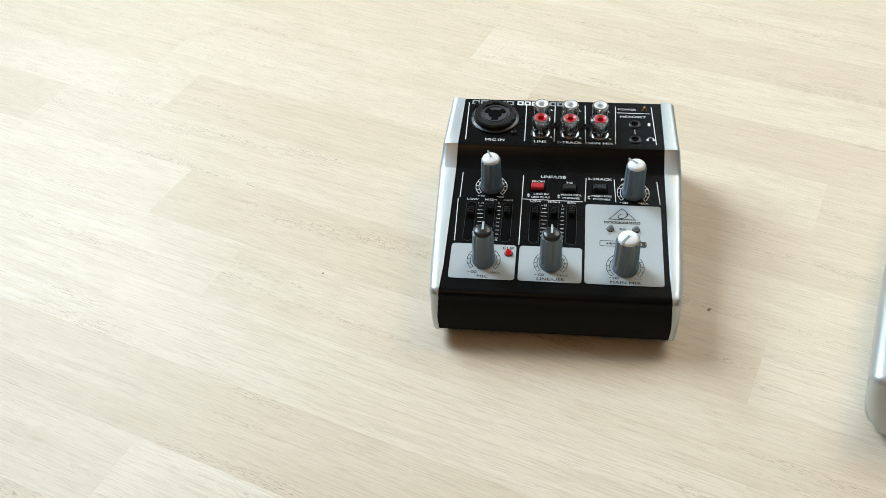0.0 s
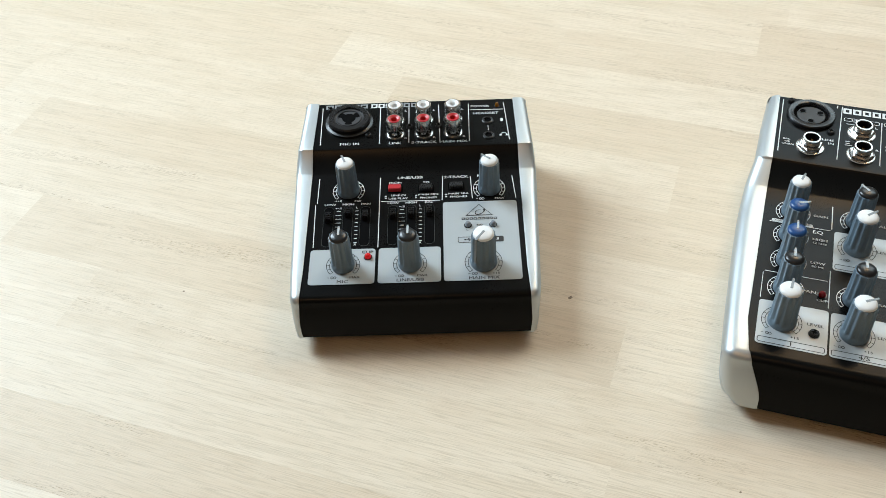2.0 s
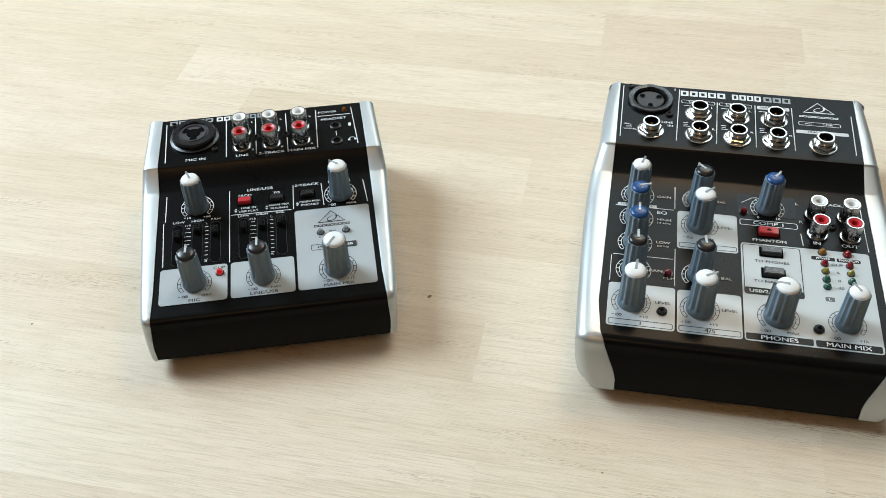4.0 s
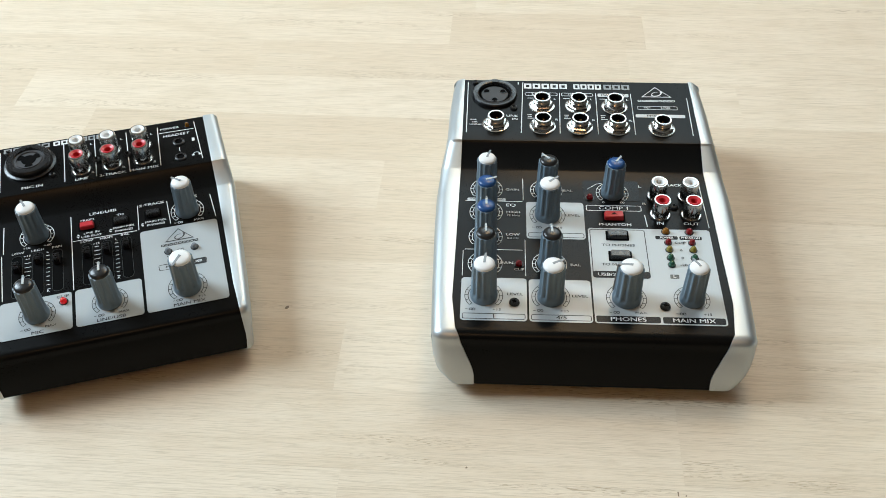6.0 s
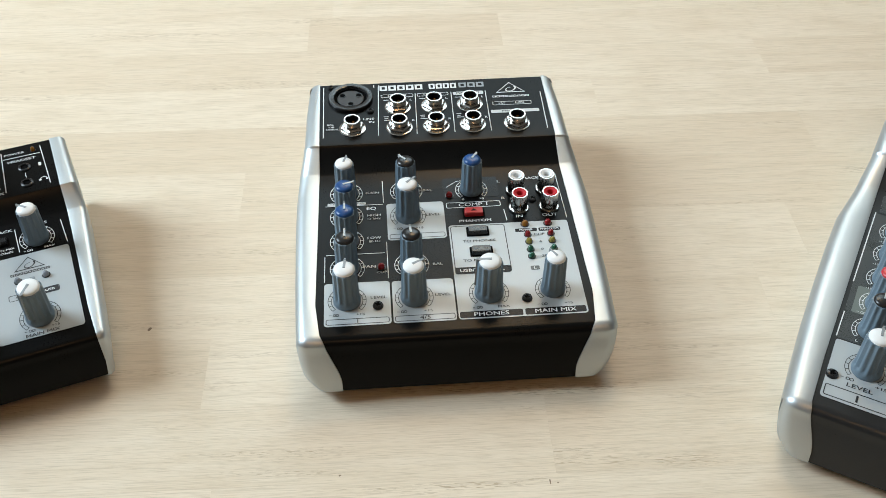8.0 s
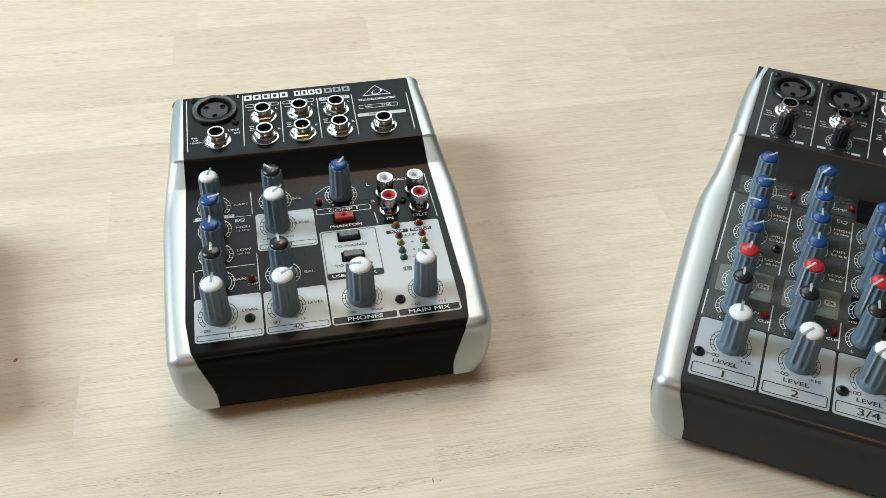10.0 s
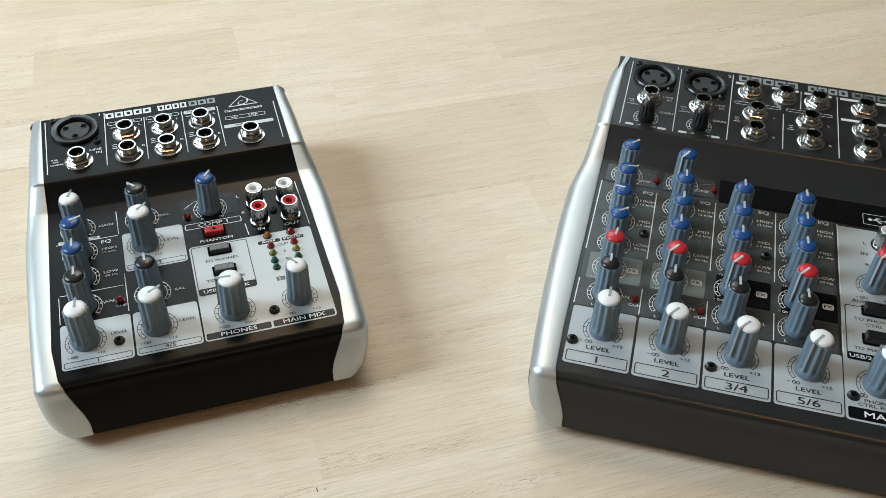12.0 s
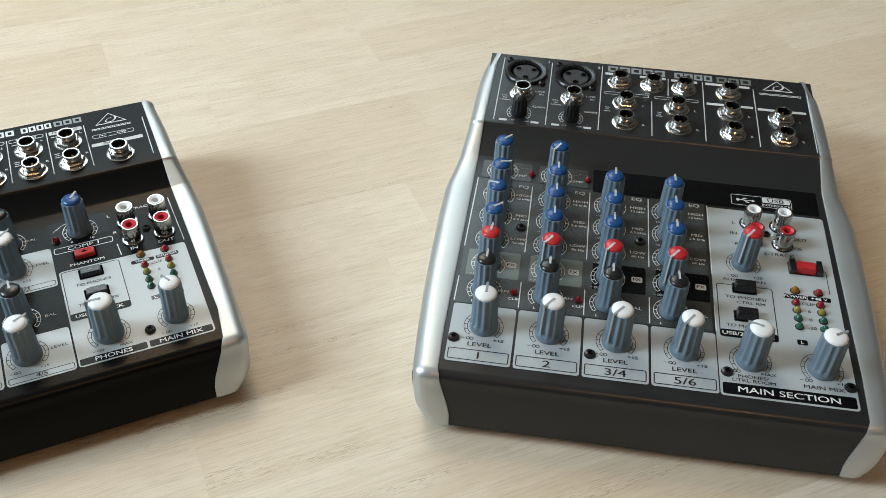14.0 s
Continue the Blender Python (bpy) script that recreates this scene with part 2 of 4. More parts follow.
wall("wall_north", [
    ((U0 + a0) / 2, V1 + 10, Z0, a0 - U0, 20, Z1 - Z0), ((U1 + a1) / 2, V1 + 10, Z0, U1 - a1, 20, Z1 - Z0),
    ((a0 + a1) / 2, V1 + 10, Z0, a1 - a0, 20, b0 - Z0), ((a0 + a1) / 2, V1 + 10, b1, a1 - a0, 20, Z1 - b1)])
wall("wall_south", [((U0 + U1) / 2, V0 - 10, Z0, U1 - U0, 20, Z1 - Z0)])
wall("wall_east", [(U1 + 10, (V0 + V1) / 2, Z0, 20, V1 - V0 + 40, Z1 - Z0)])
wall("wall_west", [
    (U0 - 10, (V0 - 20 + w0) / 2, Z0, 20, w0 - V0 + 20, Z1 - Z0),
    (U0 - 10, (V1 + 20 + w1) / 2, Z0, 20, V1 + 20 - w1, Z1 - Z0),
    (U0 - 10, (w0 + w1) / 2, Z0, 20, w1 - w0, h0 - Z0),
    (U0 - 10, (w0 + w1) / 2, h1, 20, w1 - w0, Z1 - h1),
])
win = tagged(new("window_1"), "tall white-framed window in the plaster wall", "window", kind="structure")
win.matrix_world = ROOM
part("window_frame", mesh_of("window_frame", boxes([
    (U0 - 14, w0 + 2, h0, 5, 4, h1 - h0), (U0 - 14, w1 - 2, h0, 5, 4, h1 - h0),
    (U0 - 14, (w0 + w1) / 2, h0, 5, w1 - w0 - 8, 4), (U0 - 14, (w0 + w1) / 2, h1 - 4, 5, w1 - w0 - 8, 4)]), FRAME), win)

win = tagged(new("window_2"), "white-framed window in the plaster wall behind the table", "window", kind="structure")
win.matrix_world = ROOM
part("window_frame", mesh_of("window_frame", boxes([
    (a0 + 2, V1 + 14, b0, 4, 5, b1 - b0), (a1 - 2, V1 + 14, b0, 4, 5, b1 - b0),
    ((a0 + a1) / 2, V1 + 14, b0, a1 - a0 - 8, 5, 4), ((a0 + a1) / 2, V1 + 14, b1 - 4, a1 - a0 - 8, 5, 4)]), FRAME), win)

fixture = new("ceiling_light", mesh_of("ceiling_light", spun([(17, 0.5), (17, 3.8), (14, 3.8), (14, 0.5)], 40, False), FRAME, True))
fixture.matrix_world = ROOM @ pose(LAMP[0], LAMP[1], LAMP[2])
tagged(fixture, "round warm ceiling light with a white rim", "ceiling light", kind="structure")
pendant = tagged(new("pendant_lamp"), "warm pendant lamp hanging from the ceiling by a cord", "pendant lamp", kind="structure")
pendant.matrix_world = ROOM @ pose(*PENDANT)
part("shade", mesh_of("shade", spun([(15.8, -1.5), (16.0, 0.0), (13.2, 5.0), (6.5, 9.5), (2.0, 11.5), (1.2, 13.5)], 40), FRAME, True), pendant)
part("cord", mesh_of("cord", spun([(0.3, 13.0), (0.3, Z1 - PENDANT[2] * 100)], 10), BLACK, True), pendant)

# ---- the table ----
table = tagged(new("wooden_table"), "pale white-oiled oak table top of narrow glued staves", "table")
table.matrix_world = ROOM
TU0, TU1, ROW, TOP = -76, 96, 4.13, 74.19
part("core", mesh_of("core", boxes([((TU0 + TU1) / 2, TOP - ROW * 10, -3.2, TU1 - TU0, ROW * 20, 2.6)]), OAK), table)
for lu in (TU0 + 6, TU1 - 6):
    for lv in (TOP - 6, TOP - ROW * 20 + 6):
        part("leg", mesh_of("leg", boxes([(lu, lv, Z0, 6, 6, -3.2 - Z0)]), OAK), table)
KNOWN = {3: (6.1, 18.9), 4: (17.6, 35.4), 5: (-20.0, 24.0), 8: (-35.6, 9.0), 10: (2.75, 41.0), 11: (-23.8, 17.9), 14: (-21.2,)}
rng = random.Random(7)
# staves that stand out: row, from, to, how pale
TONES = ((14, -22, 96, 0.95), (14, -76, -22, 0.55), (13, -76, 96, 0.3), (11, -24, 18, 0.55), (10, -40, 2.8, 0.3), (10, 2.8, 41, 0.6), (5, -76, -20, 0.35), (5, -20, 24, 0.75),
         (3, -40, 6.2, 0.65), (3, 6.2, 19, 0.3), (4, 17, 36, 0.75), (4, -76, 17, 0.4), (8, -76, -35, 0.7), (8, -36, 9, 0.3))


def stave(length):
    """A stave with barely eased edges, its top at z = 0."""
    bm = boxes([(0, 0, -0.6, length, ROW, 0.6)])
    up = [e for e in bm.edges if all(v.co.z > -0.01 for v in e.verts)]
    bmesh.ops.bevel(bm, geom=up, offset=0.004, segments=1, affect="EDGES")
    return bm


for k in range(20):
    ends = sorted(KNOWN.get(k, ()))
    if not ends:
        ends = [rng.uniform(-40, 30)]
    while ends[0] > TU0 + 16:
        ends.insert(0, ends[0] - rng.uniform(22, 52))
    while ends[-1] < TU1 - 16:
        ends.append(ends[-1] + rng.uniform(22, 52))
    ends = [TU0] + [e for e in ends if TU0 + 6 < e < TU1 - 6] + [TU1]
    for a, c in zip(ends, ends[1:]):
        ob = part("stave", mesh_of("stave", stave(c - a), OAK), table)
        ob.matrix_basis = Matrix.Translation(Vector(((a + c) / 2, TOP - ROW * (k + 0.5), rng.uniform(-0.002, 0.0))) * CM)
        known = [q for row, u0, u1, q in TONES if row == k and u0 <= (a + c) / 2 <= u1]
        ob.color[3] = known[0] if known else rng.uniform(0.25, 0.75)


# small marks in the wood: knots and a pencil scratch
for name, x, y, w, d, turn in (("knot", 21.44, 25.92, 0.24, 0.15, 20), ("knot", 3.87, 33.91, 0.12, 0.09, 0), ("knot", 22.9, 13.4, 0.1, 0.07, 0), ("scratch", 29.05, 7.25, 0.05, 0.22, -38), ("scratch", 29.25, 7.0, 0.08, 0.05, 0)):
    at = ROOM.inverted() @ Vector((x * CM, y * CM, 0.00002))
    part(name, mesh_of(name, slab(rounded(w, d, min(w, d) * 0.45, 3), 0.003), KNOT), table, Matrix.Translation(at) @ Matrix.Rotation(radians(turn - GRAIN), 4, "Z"))


# ---- the mixers ----
class Desk:
    """A mixing desk: an Empty, with a lower and an upper panel that prints and fittings are placed on."""

    def __init__(self, label, x, y, turn, lower, riser, upper):
        self.root = tagged(new("audio_mixer"), label, "audio mixer", "mixers on the table")
        self.root.matrix_world = pose(x * CM, y * CM, 0, 0, 0, turn)
        self.lower, self.riser, self.upper = lower, riser, upper  # (y0, z0, y1, z1) each

    def on(self, up, x, y, h=0.0, turn=0.0):
        y0, z0, y1, z1 = self.upper if up else self.lower
        slope = math.atan2(z1 - z0, y1 - y0)
        return Matrix.Translation(Vector((0, y0, z0)) * CM) @ Matrix.Rotation(slope, 4, "X") @ Matrix.Translation(
            Vector((x, (y - y0) / math.cos(slope), h)) * CM) @ Matrix.Rotation(radians(-turn), 4, "Z")

    def add(self, name, me, up, x, y, h=0.0, turn=0.0, label=""):
        return part(name, me, self.root, self.on(up, x, y, h, turn), label)

    # printing
    def text(self, up, x, y, words, size=0.16, ink=INKW, stretch=1.3, h=0.03):
        key = ("lettering", words, size, stretch, ink.name)
        return self.add("lettering", shared(key, lambda: letters(words, size, stretch), ink), up, x, y, h)

    def bar(self, up, x, y, w, d, ink=INKW, h=0.02):
        return self.add("printed_line", shared(("printed_line", w, d, ink.name), lambda: slab(rounded(w, d, min(w, d) * 0.3, 2), 0.004), ink), up, x, y, h)

    def stroke(self, up, x0, y0, x1, y1, t=0.045, ink=INKW):
        dx, dy = x1 - x0, y1 - y0
        me = mesh_of("printed_line", slab([(-t / 2, 0), (t / 2, 0), (dx + t / 2, dy), (dx - t / 2, dy)] if abs(dy) > abs(dx) else
                                          [(0, -t / 2), (dx, dy - t / 2), (dx, dy + t / 2), (0, t / 2)], 0.004), ink)
        return self.add("printed_line", me, up, x0, y0, 0.018)

    def plate(self, up, x0, y0, x1, y1, ink=PLATE, r=0.16, h=0.004, name="printed_field"):
        w, d = x1 - x0, y1 - y0
        return self.add(name, shared((name, round(w, 3), round(d, 3), ink.name), lambda: slab(rounded(w, d, r), 0.01), ink), up, (x0 + x1) / 2, (y0 + y1) / 2, h)

    def outline(self, up, x0, y0, x1, y1, ink=INKB, t=0.035, r=0.1, h=0.022):
        w, d = x1 - x0, y1 - y0
        return self.add("printed_frame", shared(("printed_frame", round(w, 3), round(d, 3), ink.name), lambda: border(w, d, r, t), ink), up, (x0 + x1) / 2, (y0 + y1) / 2, h)

    def infinity(self, up, x, y, ink, s=0.075):
        def build():
            bm = arcs([(s * 0.62, s, 0, 360)], step=24)
            for g in bmesh.ops.duplicate(bm, geom=bm.verts[:] + bm.edges[:] + bm.faces[:])["geom"]:
                if isinstance(g, bmesh.types.BMVert):
                    g.co.x += s * 1.75
            bm.faces.new([bm.verts.new((a - s * 3.2, c, 0)) for a, c in ((0, -0.014), (s * 1.4, -0.014), (s * 1.4, 0.014), (0, 0.014))])
            return bm
        return self.add("lettering", shared(("lettering", "infinity", s, ink.name), build, ink), up, x, y, 0.03)

    def emblem(self, up, x, y, s, ink):
        """A triangle outline with a round swirl, and a bar for the maker's word."""
        def build():
            bm = bmesh.new()
            pts = [(-s, -s * 0.52), (s, -s * 0.52), (0, s * 0.62)]
            a = [bm.verts.new((px, py, 0)) for px, py in pts]
            c = [bm.verts.new((px * 0.88, py * 0.86, 0)) for px, py in pts]
            for i in range(3):
                bm.faces.new((a[i], a[(i + 1) % 3], c[(i + 1) % 3], c[i]))
            ring = []
            for i in range(25):
                a = radians(40 + i * 14)
                ring.append([])
                for r in (s * (0.17 + 0.004 * i), s * (0.2 + 0.007 * i)):
                    px, py = r * 1.35 * math.cos(a), r * 0.85 * math.sin(a)
                    ring[-1].append(bm.verts.new((px * 0.87 - py * 0.5, px * 0.5 + py * 0.87 - s * 0.14, 0)))
            for p, q in zip(ring, ring[1:]):
                bm.faces.new((p[0], p[1], q[1], q[0]))
            return bm
        return self.add("emblem", shared(("emblem", s, ink.name), build, ink), up, x, y, 0.024)

    def wordmark(self, up, x, y, w, d, ink, n=9):
        """Stands for a maker's or model name: a row of plain bars."""
        step = w / n

        def build():
            bm, hw, t = bmesh.new(), step * 0.43, min(step, d) * 0.26
            a = [bm.verts.new((p * hw, q * d / 2, 0)) for p, q in ((-1, -1), (1, -1), (1, 1), (-1, 1))]
            c = [bm.verts.new((p * (hw - t), q * (d / 2 - t), 0)) for p, q in ((-1, -1), (1, -1), (1, 1), (-1, 1))]
            for k in range(4):
                bm.faces.new((a[k], a[(k + 1) % 4], c[(k + 1) % 4], c[k]))
            return bm
        for i in range(n):
            self.add("name_bar", shared(("name_bar", w, d, n, ink.name), build, ink), up, x - w / 2 + step * (i + 0.5), y, 0.024)

    def dial(self, up, x, y, r, ink):
        t = 0.028
        ticks = [(a, r, r + 0.15, 0.03) for a in range(-132, 133, 22)]
        return self.add("dial_scale", shared(("dial_scale", r, ink.name), lambda: arcs([(r, r + t, -132, 132), (r + 0.15, r + 0.15 + t, -132, 132)], ticks), ink), up, x, y, 0.024)

    # fittings
    def knob(self, up, x, y, cap, turn, big=1.0, tall=2.0, ink=INKW, body=RUBBER, ring=True):
        r = 0.52 * big

        def flutes():
            n, sub = 12, 6
            seg = n * sub
            lift = (1.0, 1.0, 0.93, 0.885, 0.885, 0.93)
            rows = [(1.06, 0.02, 0), (1.08, 0.08, 0), (1.07, 0.24, 0), (1.04, 0.34, 0.2), (1.0, 0.42, 1), (0.94, tall - 0.16, 1), (0.91, tall - 0.1, 0.7), (0.80, tall - 0.08, 0)]
            bm = bmesh.new()
            loops = []
            for k, z, f in rows:
                loops.append([])
                for i in range(seg):
                    a = 2 * math.pi * i / seg
                    q = r * k * (1 - f * (1 - lift[i % sub]))
                    loops[-1].append(bm.verts.new((q * math.cos(a), q * math.sin(a), z)))
            for a, c in zip(loops, loops[1:]):
                for i in range(seg):
                    bm.faces.new((a[i], a[(i + 1) % seg], c[(i + 1) % seg], c[i]))
            bm.faces.new(loops[-1])
            return bm

        ob = self.add("knob", shared(("knob", big, tall, body.name), flutes, body, True), up, x, y, 0.0, turn)
        dome = [(r * 0.81, tall - 0.14), (r * 0.81, tall - 0.05), (r * 0.77, tall - 0.0), (r * 0.63, tall + 0.045), (r * 0.4, tall + 0.075), (r * 0.15, tall + 0.09)]
        part("cap", shared(("cap", big, tall, cap.name), lambda: spun(dome, 32), cap, True), ob, None, cap.name.replace("_", " "))

        def finger():
            w = 0.1 * big
            bm = boxes([(0, r * 0.42, tall - 0.05, w, r * 1.0, 0.17), (0, r * 0.955, 0.5, w * 0.8, r * 0.12, tall - 0.45)])
            for v in bm.verts:
                if v.co.z > tall + 0.08:
                    v.co.z -= max(0.0, (v.co.y / r - 0.2)) * 0.13
                if v.co.z < 0.6:
                    v.co.y += r * 0.09
            return bm
        light = POINTER if cap is not WHITE else GREY
        part("pointer", shared(("pointer", big, tall, light.name), finger, light), ob)
        if ring:
            self.dial(up, x, y, 0.62 * big, ink)
        return ob

    def phono(self, up, x, y, lining, tall=1.06):
        """A chrome phono socket with a coloured liner."""
        cup = [(0.47, 0.0), (0.47, 0.07), (0.40, 0.08), (0.40, 0.2), (0.415, 0.26), (0.415, tall - 0.05), (0.385, tall), (0.30, tall), (0.30, tall - 0.12)]
        ob = self.add("phono_socket", shared(("phono_socket", tall), lambda: spun(cup, 32, False), CHROME, True), up, x, y)
        part("base_ring", shared(("base_ring",), lambda: spun([(0.51, 0), (0.51, 0.05), (0.49, 0.08), (0.46, 0.08)], 32, False), SOCKET, True), ob)
        ring = [(0.325, tall - 0.15), (0.325, tall + 0.015), (0.30, tall + 0.03), (0.17, tall - 0.03), (0.15, tall - 0.1), (0.15, tall - 0.35)]
        part("liner", shared(("liner", lining.name, tall), lambda: spun(ring, 28, False), lining, True), ob, None, lining.name.replace("_", " ").replace("cap", "liner"))
        part("contact", shared(("contact", tall), lambda: spun([(0.15, tall - 0.34), (0.02, tall - 0.33)], 16), HOLE), ob)
        return ob

    def jack(self, up, x, y, tall=0.62, s=1.0):
        """A quarter-inch jack socket: washer, hexagonal nut and threaded bush."""
        def nut():
            bm = spun([(0.62 * s, 0.05), (0.62 * s, 0.2), (0.56 * s, 0.25)], 6)
            return bm
        bush = [(0.45 * s, 0.2), (0.45 * s, 0.34)]
        for i in range(5):
            z = 0.34 + i * (tall - 0.4) / 5
            bush += [(0.425 * s, z), (0.45 * s, z + (tall - 0.4) / 10)]
        bush += [(0.45 * s, tall - 0.05), (0.42 * s, tall), (0.35 * s, tall), (0.335 * s, tall - 0.05)]
        ob = self.add("jack_socket", shared(("jack_socket", tall, s), lambda: spun(bush, 32, False), CHROME, True), up, x, y)
        part("nut", shared(("nut", s), nut, CHROME), ob, pose(0, 0, 0, 0, 0, (x * 37 + y * 11) % 60))
        part("washer", shared(("washer", s), lambda: spun([(0.70 * s, 0.0), (0.70 * s, 0.04), (0.66 * s, 0.06), (0.5 * s, 0.06)], 32, False), CHROME, True), ob)
        part("bore", shared(("bore", s), lambda: spun([(0.335 * s, tall - 0.05), (0.32 * s, 0.05), (0.02, 0.05)], 24), HOLE), ob)
        part("contact", shared(("contact_strip", s), lambda: boxes([(0.05, 0.27 * s, 0.06, 0.1, 0.05, 0.25)]), BRASS), ob)
        return ob

    def microphone_socket(self, up, x, y, r=1.12, combo=False):
        hi = 0.42 if combo else 0.2
        body = [(r, 0.0), (r, hi * 0.7), (r * 0.96, hi), (r * 0.78, hi), (r * 0.74, hi * 0.9), (r * 0.71, 0.05)] if not combo else \
            [(r * 1.12, 0.0), (r * 1.12, 0.1), (r * 1.0, 0.14), (r, hi * 0.8), (r * 0.94, hi), (r * 0.70, hi), (r * 0.68, hi * 0.6)]
        ob = self.add("microphone_socket", shared(("microphone_socket", r, combo), lambda: spun(body, 44, False), SOCKET, True), up, x, y)
        face = hi * 0.8 if combo else 0.06
        part("insert", shared(("insert", r, combo), lambda: spun([(r * (0.71 if combo else 0.6), face - 0.04), (r * (0.69 if combo else 0.58), face), (r * 0.05, face)], 36), COMBO if combo else INSERT, True), ob)
        if not combo:
            part("trough", shared(("trough", r), lambda: spun([(r * 0.8, 0.012), (r * 0.05, 0.012)], 36), HOLE), ob)
        if combo:
            part("bore", shared(("combo_bore", r), lambda: spun([(0.36, face + 0.004), (0.02, face + 0.004)], 24), HOLE), ob)
            part("rim", shared(("combo_rim", r), lambda: spun([(r * 0.60, face), (r * 0.58, face + 0.05), (r * 0.53, face + 0.05), (r * 0.52, face)], 36, False), COMBO, True), ob)
        for a in (90, 210, 330):
            q = Matrix.Translation(Vector((0.42 * r * math.cos(radians(a + 180)), 0.42 * r * math.sin(radians(a + 180)), face)) * CM)
            part("pin_hole", shared(("pin_hole", r, combo), lambda: spun([(0.2 if combo else 0.15, 0.006), (0.02, 0.006)], 16), HOLE), ob, q)
            if not combo:
                part("rim", shared(("rim", r), lambda: spun([(0.19, 0.0), (0.18, 0.03), (0.15, 0.03), (0.15, 0.004)], 16, False), SOCKET, True), ob, q)
        part("latch", shared(("latch", r), lambda: boxes([(0, r * 0.82, hi, 0.34, 0.22, 0.05)]), SOCKET), ob)
        return ob

    def screw(self, up, x, y, r=0.24, turn=20):
        ob = self.add("screw", shared(("screw", r), lambda: spun([(r, 0), (r, 0.05), (r * 0.86, 0.12), (r * 0.5, 0.16), (r * 0.42, 0.16), (r * 0.36, 0.08)], 24), SOCKET, True), up, x, y, 0, turn)
        part("cross_slot", shared(("cross_slot", r), lambda: boxes([(0, 0, 0.1, r * 1.1, r * 0.2, 0.065), (0, 0, 0.1, r * 0.2, r * 1.1, 0.066)]), HOLE), ob)
        return ob

    def led(self, up, x, y, glass, r=0.15):
        ob = self.add("indicator_led", shared(("indicator_led", glass.name, r), lambda: spun([(r, 0), (r, 0.06), (r * 0.92, 0.13), (r * 0.66, 0.2), (r * 0.3, 0.235), (r * 0.05, 0.24)], 20), glass, True), up, x, y, 0.02, 0, glass.name.replace("_", " "))
        part("collar", shared(("collar", r), lambda: spun([(r * 1.3, 0), (r * 1.25, 0.025), (r, 0.025)], 20, False), SOCKET), ob, pose(0, 0, -0.0001))
        return ob

    def button(self, up, x, y, w, d, mat, tall=0.3, mark=False):
        def build():
            bm = boxes([(0, 0, 0, w, d, tall)])
            for v in bm.verts:
                if v.co.z > tall / 2:
                    v.co.x *= 0.92
                    v.co.y *= 0.84
            bmesh.ops.bevel(bm, geom=bm.edges[:], offset=0.03, segments=2, affect="EDGES")
            return bm
        ob = self.add("push_button", shared(("push_button", w, d, mat.name, tall), build, mat, True), up, x, y, 0.004, 0, mat.name.split("_")[0] + " push button")
        part("well", shared(("well", w, d), lambda: slab(rounded(w + 0.16, d + 0.16, 0.05), 0.014), HOLE), ob)
        if mark:
            part("arrow_mark", shared(("arrow_mark", mat.name), lambda: slab([(-0.16, -0.07), (0.16, -0.07), (0, 0.09)], 0.006), PATCH if mat is not SOCKET else SMOKE), ob, pose(0, 0, tall * CM))
        return ob

    def slider(self, x, y0, y1, at):
        """A short fader: flat slot coloured dark like a shaded recess, with a black cap."""
        d = y1 - y0
        ob = self.add("slider", shared(("slider", d), lambda: slab(rounded(0.46, d, 0.2), 0.008), HOLE), 0, x, (y0 + y1) / 2, 0.006)
        part("slot_rim", shared(("slot_rim", d), lambda: border(0.5, d + 0.04, 0.22, 0.014), SMOKE), ob, pose(0, 0, 0.012 * CM))
        def cap():
            bm = boxes([(0, 0, 0, 0.27, 0.42, 0.34), (0, 0, 0.34, 0.27, 0.05, 0.05), (0, 0.13, 0.34, 0.27, 0.04, 0.04), (0, -0.13, 0.34, 0.27, 0.04, 0.04)])
            return bm
        part("slider_cap", shared(("slider_cap",), cap, SOCKET), ob, Matrix.Translation(Vector((0, at * d - d / 2, 0)) * CM))
        return ob

    # the case
    def case(self, x0, x1, front, foot, rear_y, under=0.65, bend=0.42, paint=None, inset=0.6):
        """Folded sheet: front, lower panel, riser, upper panel, back. Returns the stations for the cheeks."""
        ly0, lz0, ly1, lz1 = self.lower
        low = lambda y: lz0 + (lz1 - lz0) * (y - ly0) / (ly1 - ly0)
        (rb, rt), (uy0, uz0, uy1, uz1) = self.riser, self.upper
        upz = lambda y: uz0 + (uz1 - uz0) * (y - uy0) / (uy1 - uy0)
        zb = low(front)
        line = []
        for k in range(9):
            q = k / 8
            line.append((foot + (front - foot) * q - 0.05 * math.sin(math.pi * q), under + (zb - bend - under) * q))
        for i in range(1, 7):
            a = math.pi / 2 * i / 6
            line.append((front + bend * (1 - math.cos(a)), zb - bend + bend * math.sin(a)))
        y_bend = line[-1][0]
        line += [(y_bend + (rb - 0.12 - y_bend) * k / 6, low(y_bend + (rb - 0.12 - y_bend) * k / 6)) for k in range(1, 6)]
        line += [(rb - 0.12, low(rb)), (rb + 0.03, low(rb) + 0.05), (rt - 0.1, upz(rt) - 0.12), (rt - 0.02, upz(rt) - 0.02), (rt + 0.1, upz(rt + 0.1))]
        line += [(rt + (rear_y - rt) * k / 4, upz(rt + (rear_y - rt) * k / 4)) for k in (1, 2, 3)]
        line += [(rear_y - 0.12, upz(rear_y)), (rear_y, upz(rear_y) - 0.1), (rear_y + 0.1, under)]
        bm = bmesh.new()
        sides = [[bm.verts.new((x + (side * inset if i < 4 or i == len(line) - 1 else 0), y, z)) for i, (y, z) in enumerate(line)] for x, side in ((x0, 1), (x1, -1))]
